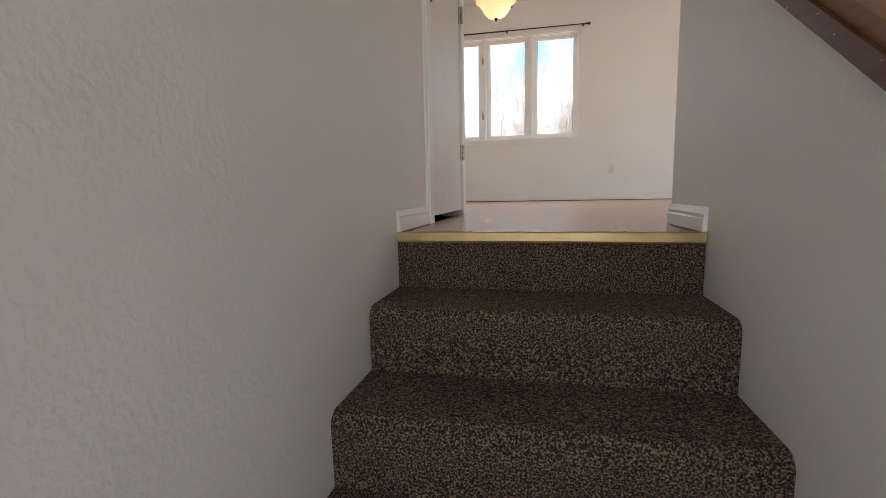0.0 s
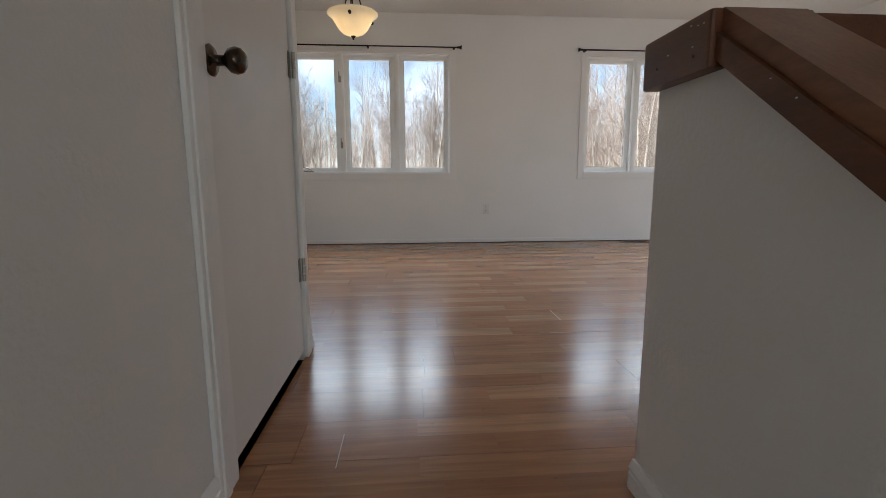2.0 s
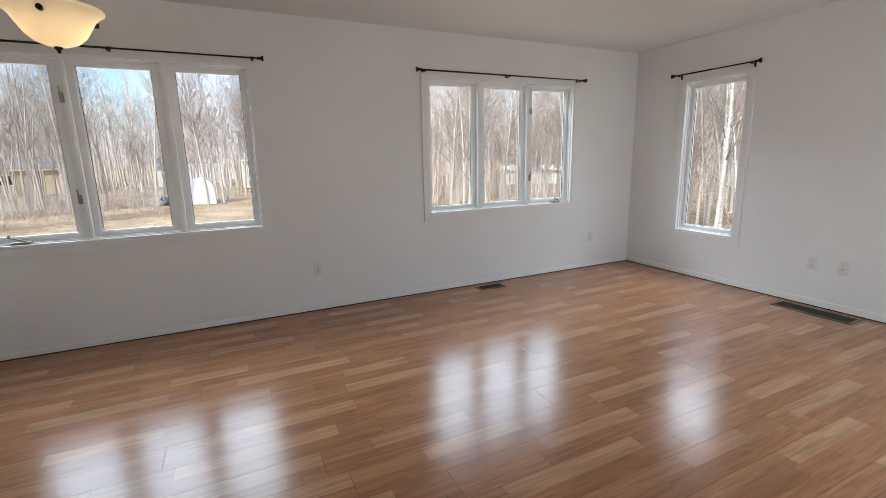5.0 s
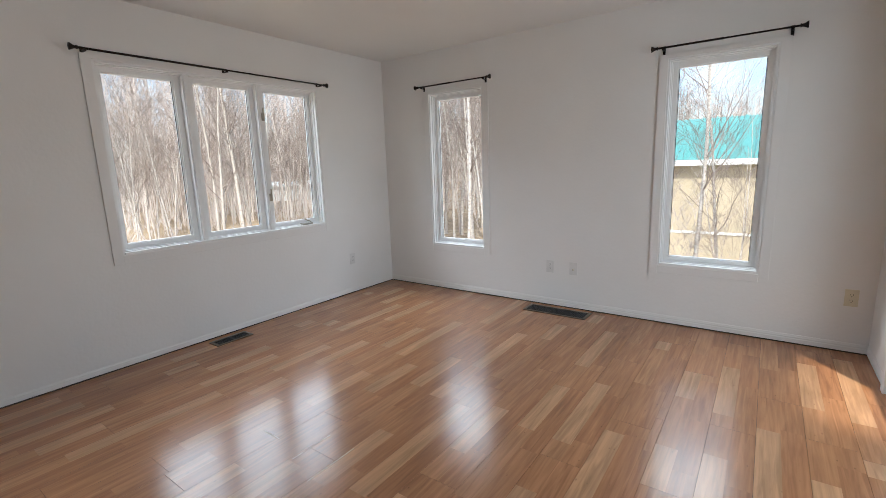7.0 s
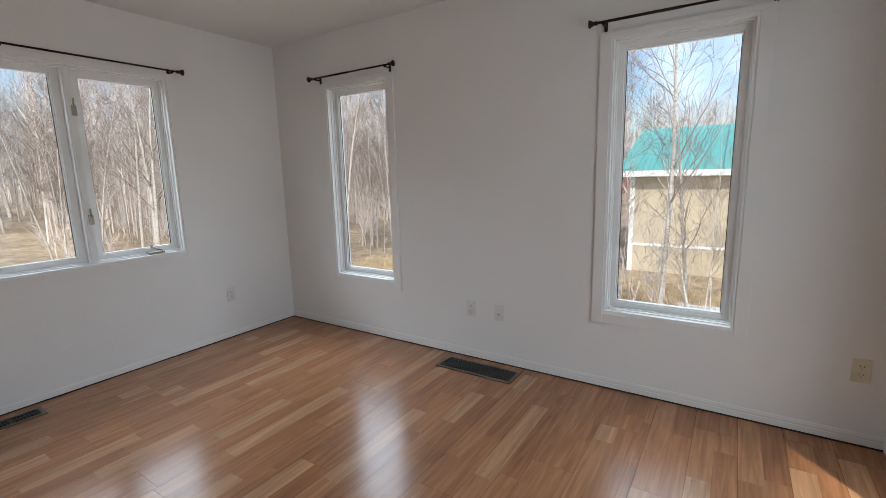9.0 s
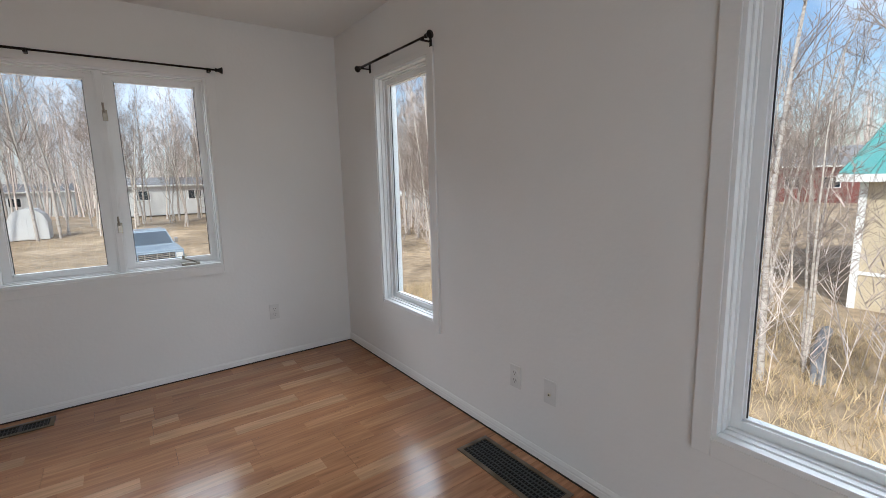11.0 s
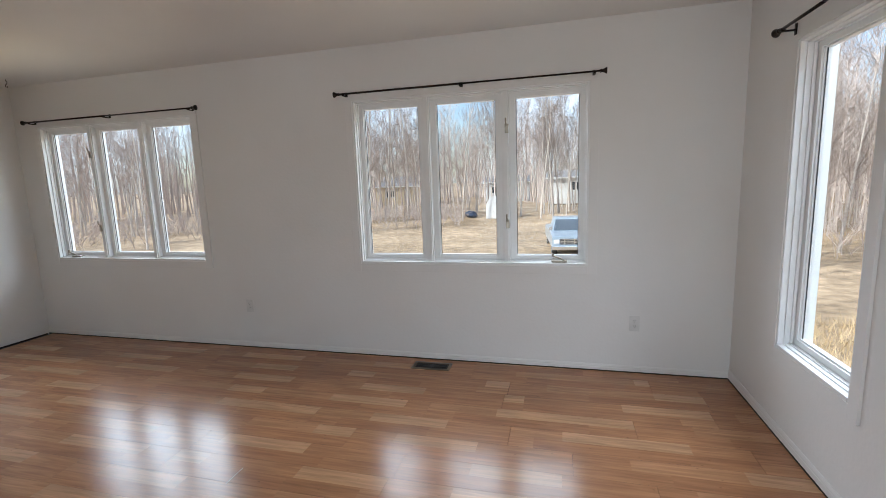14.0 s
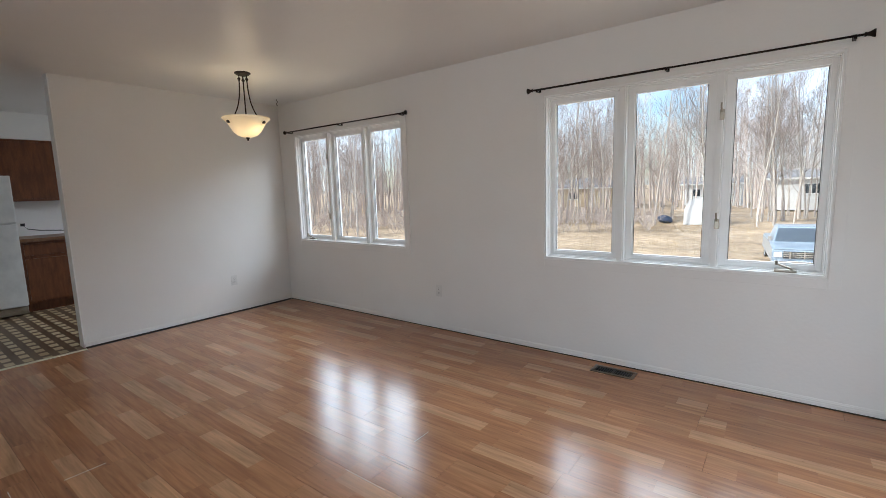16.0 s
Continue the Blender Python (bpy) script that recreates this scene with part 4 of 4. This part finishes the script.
garage = house(pose(17, 5.6, GZ, rz=-90), 13, 8, 3.05, 1.4, SIDING, TEAL, [], "beige siding garage with a teal metal roof")
ribs = bmesh.new()
for i in range(30):
    x = -0.3 + i * 0.45
    mm = prism([(-0.37, 3.06), (4, 4.56), (4, 4.61), (-0.37, 3.11)], x, x + 0.04)
    me = bpy.data.meshes.new("tmp")
    mm.to_mesh(me)
    mm.free()
    ribs.from_mesh(me)
    bpy.data.meshes.remove(me)
part("roof_ribs", ribs, TEAL, garage)
part("wall_trim", boxes([(0, -0.03, 0.80, 13, -0.002, 0.88), (0, -0.04, 0, 0.14, -0.002, 3.0)]), TRIM, garage)
house(pose(2.6, 58, GZ + 0.2), 10, 5, 3.1, 0.7, WHITESIDE, GREYROOF, [(2.6, 1.6, 1.1, 0.9), (7.2, 1.6, 1.2, 0.9)], "long white single-storey house beyond the clearing")
house(pose(-23, 66, GZ), 8, 6, 2.8, 1.3, SIDING, GREYROOF, [(2, 1.2, 1.2, 1)], "beige house half hidden by birch trunks")
house(pose(-7, 70, GZ), 6.5, 5, 2.9, 0.8, WHITESIDE, GREYROOF, [(1, 1.3, 1, 0.9)], "low white house behind the shed")
house(pose(28, 44, GZ, rz=-35), 8, 3.2, 1.7, 0.25, WHITESIDE, WHITESIDE, [], "long white trailer home among the trees")
house(pose(58, 21, GZ, rz=-75), 8, 6, 3.6, 1.8, REDSIDE, GREYROOF, [(1.5, 1.5, 1.2, 1), (4.5, 1.5, 1.2, 1)], "dark red house far off among trees")

shed = thing("garden_shed", pose(-1.1, 42, GZ + 0.1) @ Matrix.Scale(0.8, 4), "white barn-shaped garden shed in dry grass", "shed")
sp = prism([(-1.2, 0), (-1.2, 1.35), (-0.95, 1.95), (-0.55, 2.3), (0, 2.42), (0.55, 2.3), (0.95, 1.95), (1.2, 1.35), (1.2, 0)], 0, 2.6)
bmesh.ops.rotate(sp, verts=sp.verts[:], matrix=Matrix.Rotation(-math.pi / 2, 3, "Z"))
part("body", sp, WHITESIDE, shed)
part("doors", boxes([(-0.62, -2.63, 0.05, -0.01, -2.6, 1.8), (0.01, -2.63, 0.05, 0.62, -2.6, 1.8)]), WHITESIDE, shed)
tp = bmesh.new()
bmesh.ops.create_icosphere(tp, subdivisions=3, radius=0.55)
for v in tp.verts:
    v.co *= 1 + 0.35 * noise.noise(v.co * 2.1)
    v.co.z = max(v.co.z * 0.6, -0.25) + 0.25
tp = part("covered_pile", tp, TARP)
tp.matrix_basis = pose(-3.6, 41.5, GZ + 0.1)
tagged(tp, "dark heap under a blue tarp beside the shed", "heap")


def wheel_at(o, x, y):
    r = Matrix.Translation((x, y, 0.36)) @ Matrix.Rotation(math.pi / 2, 4, "Y")
    w = part("wheel", lathe(bmesh.new(), [(0.0, -0.06), (0.2, -0.07), (0.22, -0.1), (0.22, 0.1), (0.2, 0.07), (0, 0.06)], r, 20), CHROME, o)
    part("tyre", lathe(bmesh.new(), [(0.22, -0.1), (0.33, -0.11), (0.36, -0.08), (0.36, 0.08), (0.33, 0.11), (0.22, 0.1)], r, 24), RUBBER, w)


def pickup(m):
    o = thing("pickup_truck", m, "parked pale blue and white pickup truck, front on", "truck")
    body = prism([(0, 0.45), (0, 0.98), (0.06, 1.03), (1.25, 1.10), (1.3, 1.1), (5.2, 1.1), (5.2, 0.45)], -0.96, 0.96)
    bmesh.ops.bevel(body, geom=body.edges[:], offset=0.05, segments=2, affect="EDGES")
    part("body", body, TRUCKP, o)
    cab = bmesh.new()
    lo = [(-0.88, 1.25), (0.88, 1.25), (0.88, 3.0), (-0.88, 3.0)]
    hi = [(-0.70, 1.85), (0.70, 1.85), (0.72, 2.85), (-0.72, 2.85)]
    a = [cab.verts.new((x, y, 1.1)) for x, y in lo]
    b = [cab.verts.new((x, y, 1.68)) for x, y in hi]
    cab.faces.new(b)
    for i in range(4):
        cab.faces.new((a[i], a[(i + 1) % 4], b[(i + 1) % 4], b[i]))
    cab_ob = part("cab", cab, TRUCKP, o)
    ws = bmesh.new()
    vs = [ws.verts.new(p) for p in ((-0.80, 1.28, 1.15), (0.80, 1.28, 1.15), (0.67, 1.78, 1.63), (-0.67, 1.78, 1.63))]
    ws.faces.new(vs)
    bmesh.ops.solidify(ws, geom=ws.faces[:], thickness=0.03)
    part("windshield", ws, WINDSHIELD, cab_ob)
    part("roof_panel", boxes([(-0.69, 1.86, 1.68, 0.69, 2.84, 1.72)], 0.015), TRUCKP, cab_ob)
    gr = boxes([(-0.62, -0.03, 0.66, 0.62, 0.0, 0.92)])
    part("grille", gr, GASKET, o)
    part("grille_bars", boxes([(-0.62, -0.045, 0.72 + k * 0.07, 0.62, -0.03, 0.745 + k * 0.07) for k in range(3)] + [(-0.02 + k * 0.42, -0.046, 0.66, 0.02 + k * 0.42, -0.03, 0.92) for k in (-1, 0, 1)]), CHROME, o)
    for x in (-0.78, 0.78):
        part("headlight", boxes([(x - 0.12, -0.035, 0.70, x + 0.12, 0.0, 0.88)], 0.015), PLATE, o)
        part("mirror", boxes([(x * 1.22 - 0.07, 1.35, 1.15, x * 1.22 + 0.07, 1.42, 1.35)], 0.02), CHROME, o)
    part("bumper", boxes([(-0.98, -0.14, 0.42, 0.98, 0.0, 0.60)], 0.03), CHROME, o)
    for x in (-0.82, 0.82):
        for y in (0.85, 4.2):
            wheel_at(o, x, y)


pickup(pose(4.4, 21.6, GZ, rz=5) @ Matrix.Scale(0.9, 4))

sn = bmesh.new()
bmesh.ops.create_grid(sn, x_segments=14, y_segments=14, size=1)
for v in sn.verts:
    r2 = v.co.length * (1 + 0.5 * noise.noise(v.co * 2.5))
    v.co.z = 0.10 * (0.75 - r2)
    v.co.x, v.co.y = v.co.x * 0.6, v.co.y * 0.9
sn = part("snow_patch", sn, SNOW)
sn.matrix_basis = pose(13.2, 3.1, GZ + 0.04)
tagged(sn, "small patch of old snow in dry grass", "snow", kind="structure")
lg = tube(bmesh.new(), [(0, 0, 0.10), (1.3, 0.05, 0.11), (2.8, -0.02, 0.10)], [0.10, 0.11, 0.09], 12)
lg = part("weathered_log", lg, GREYROOF)
lg.matrix_basis = pose(11.6, 4.75, GZ, rz=12)
tagged(lg, "grey weathered log lying in dry grass", "log")

# ---- floor planks, last ----
PW = 0.19


def lay(x0, x1, y0, y1, seed):
    """Rows of laminate planks along x; each plank's top is printed as two rows of short strips."""
    rr = random.Random(seed)
    y = y0
    while y < y1 - 0.004:
        yb = min(y + PW, y1)
        x = x0 - rr.uniform(0, 1.2)
        while x < x1:
            a, b = max(x, x0), min(x + 1.21, x1)
            x += 1.21
            if b - a < 0.02:
                continue
            e = 0.0007
            verts, faces = [], []
            rows = [min(y + PW * q / 2, yb) for q in range(3)]
            rows[0], rows[2] = y + e, yb - e
            for s0, s1 in zip(rows, rows[1:]):
                if s1 - s0 < 0.004:
                    continue
                p = a + e
                cut = rr.uniform(0.12, 0.55)
                while p < b - e - 1e-5:
                    q = min(p + cut, b - e)
                    if b - e - q < 0.08:
                        q = b - e
                    n0 = len(verts)
                    verts += [(p, s0, 0), (q, s0, 0), (q, s1, 0), (p, s1, 0)]
                    faces.append((n0, n0 + 1, n0 + 2, n0 + 3))
                    p, cut = q, rr.uniform(0.38, 0.85)
            n0 = len(verts)
            verts += [(a + e, y + e, -0.0005), (b - e, y + e, -0.0005), (b - e, yb - e, -0.0005), (a + e, yb - e, -0.0005)]
            verts += [(v[0], v[1], -0.011) for v in verts[n0:]]
            for i in range(4):
                j = (i + 1) % 4
                faces.append((n0 + i, n0 + 4 + i, n0 + 4 + j, n0 + j))
            me = bpy.data.meshes.new("plank")
            me.from_pydata(verts, [], faces)
            me.materials.append(PLANK)
            ob = new("plank", me)
            ob.parent = floor
        y = yb


lay(LX, RX, STY + 0.013, STY + 0.060, 5)
lay(LX, RX, STY + 0.066, SY, 1)
lay(LX, EX, SY, 3.2, 2)
lay(WX + 0.05, EX, 3.2, NY, 3)

# worn plank edges as ivory strips, the light they catch put into the colour
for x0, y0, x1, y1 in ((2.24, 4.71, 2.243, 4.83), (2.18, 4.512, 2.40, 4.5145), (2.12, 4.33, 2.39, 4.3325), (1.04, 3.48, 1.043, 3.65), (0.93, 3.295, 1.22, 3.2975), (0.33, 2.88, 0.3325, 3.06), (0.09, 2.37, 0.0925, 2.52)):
    part("worn_edge_glint", boxes([(x0, y0, 0.0003, x1, y1, 0.0012)]), IVORY, floor)
cj = random.Random(17)
for k in range(16):
    x = LX + 0.26 + cj.random() ** 1.5 * 0.5
    part("joint_chip", boxes([(x, STY + 0.0605, -0.0008, x + cj.uniform(0.004, 0.022), STY + 0.0605 + cj.uniform(0.002, 0.005), 0.0006)]), IVORY, floor)
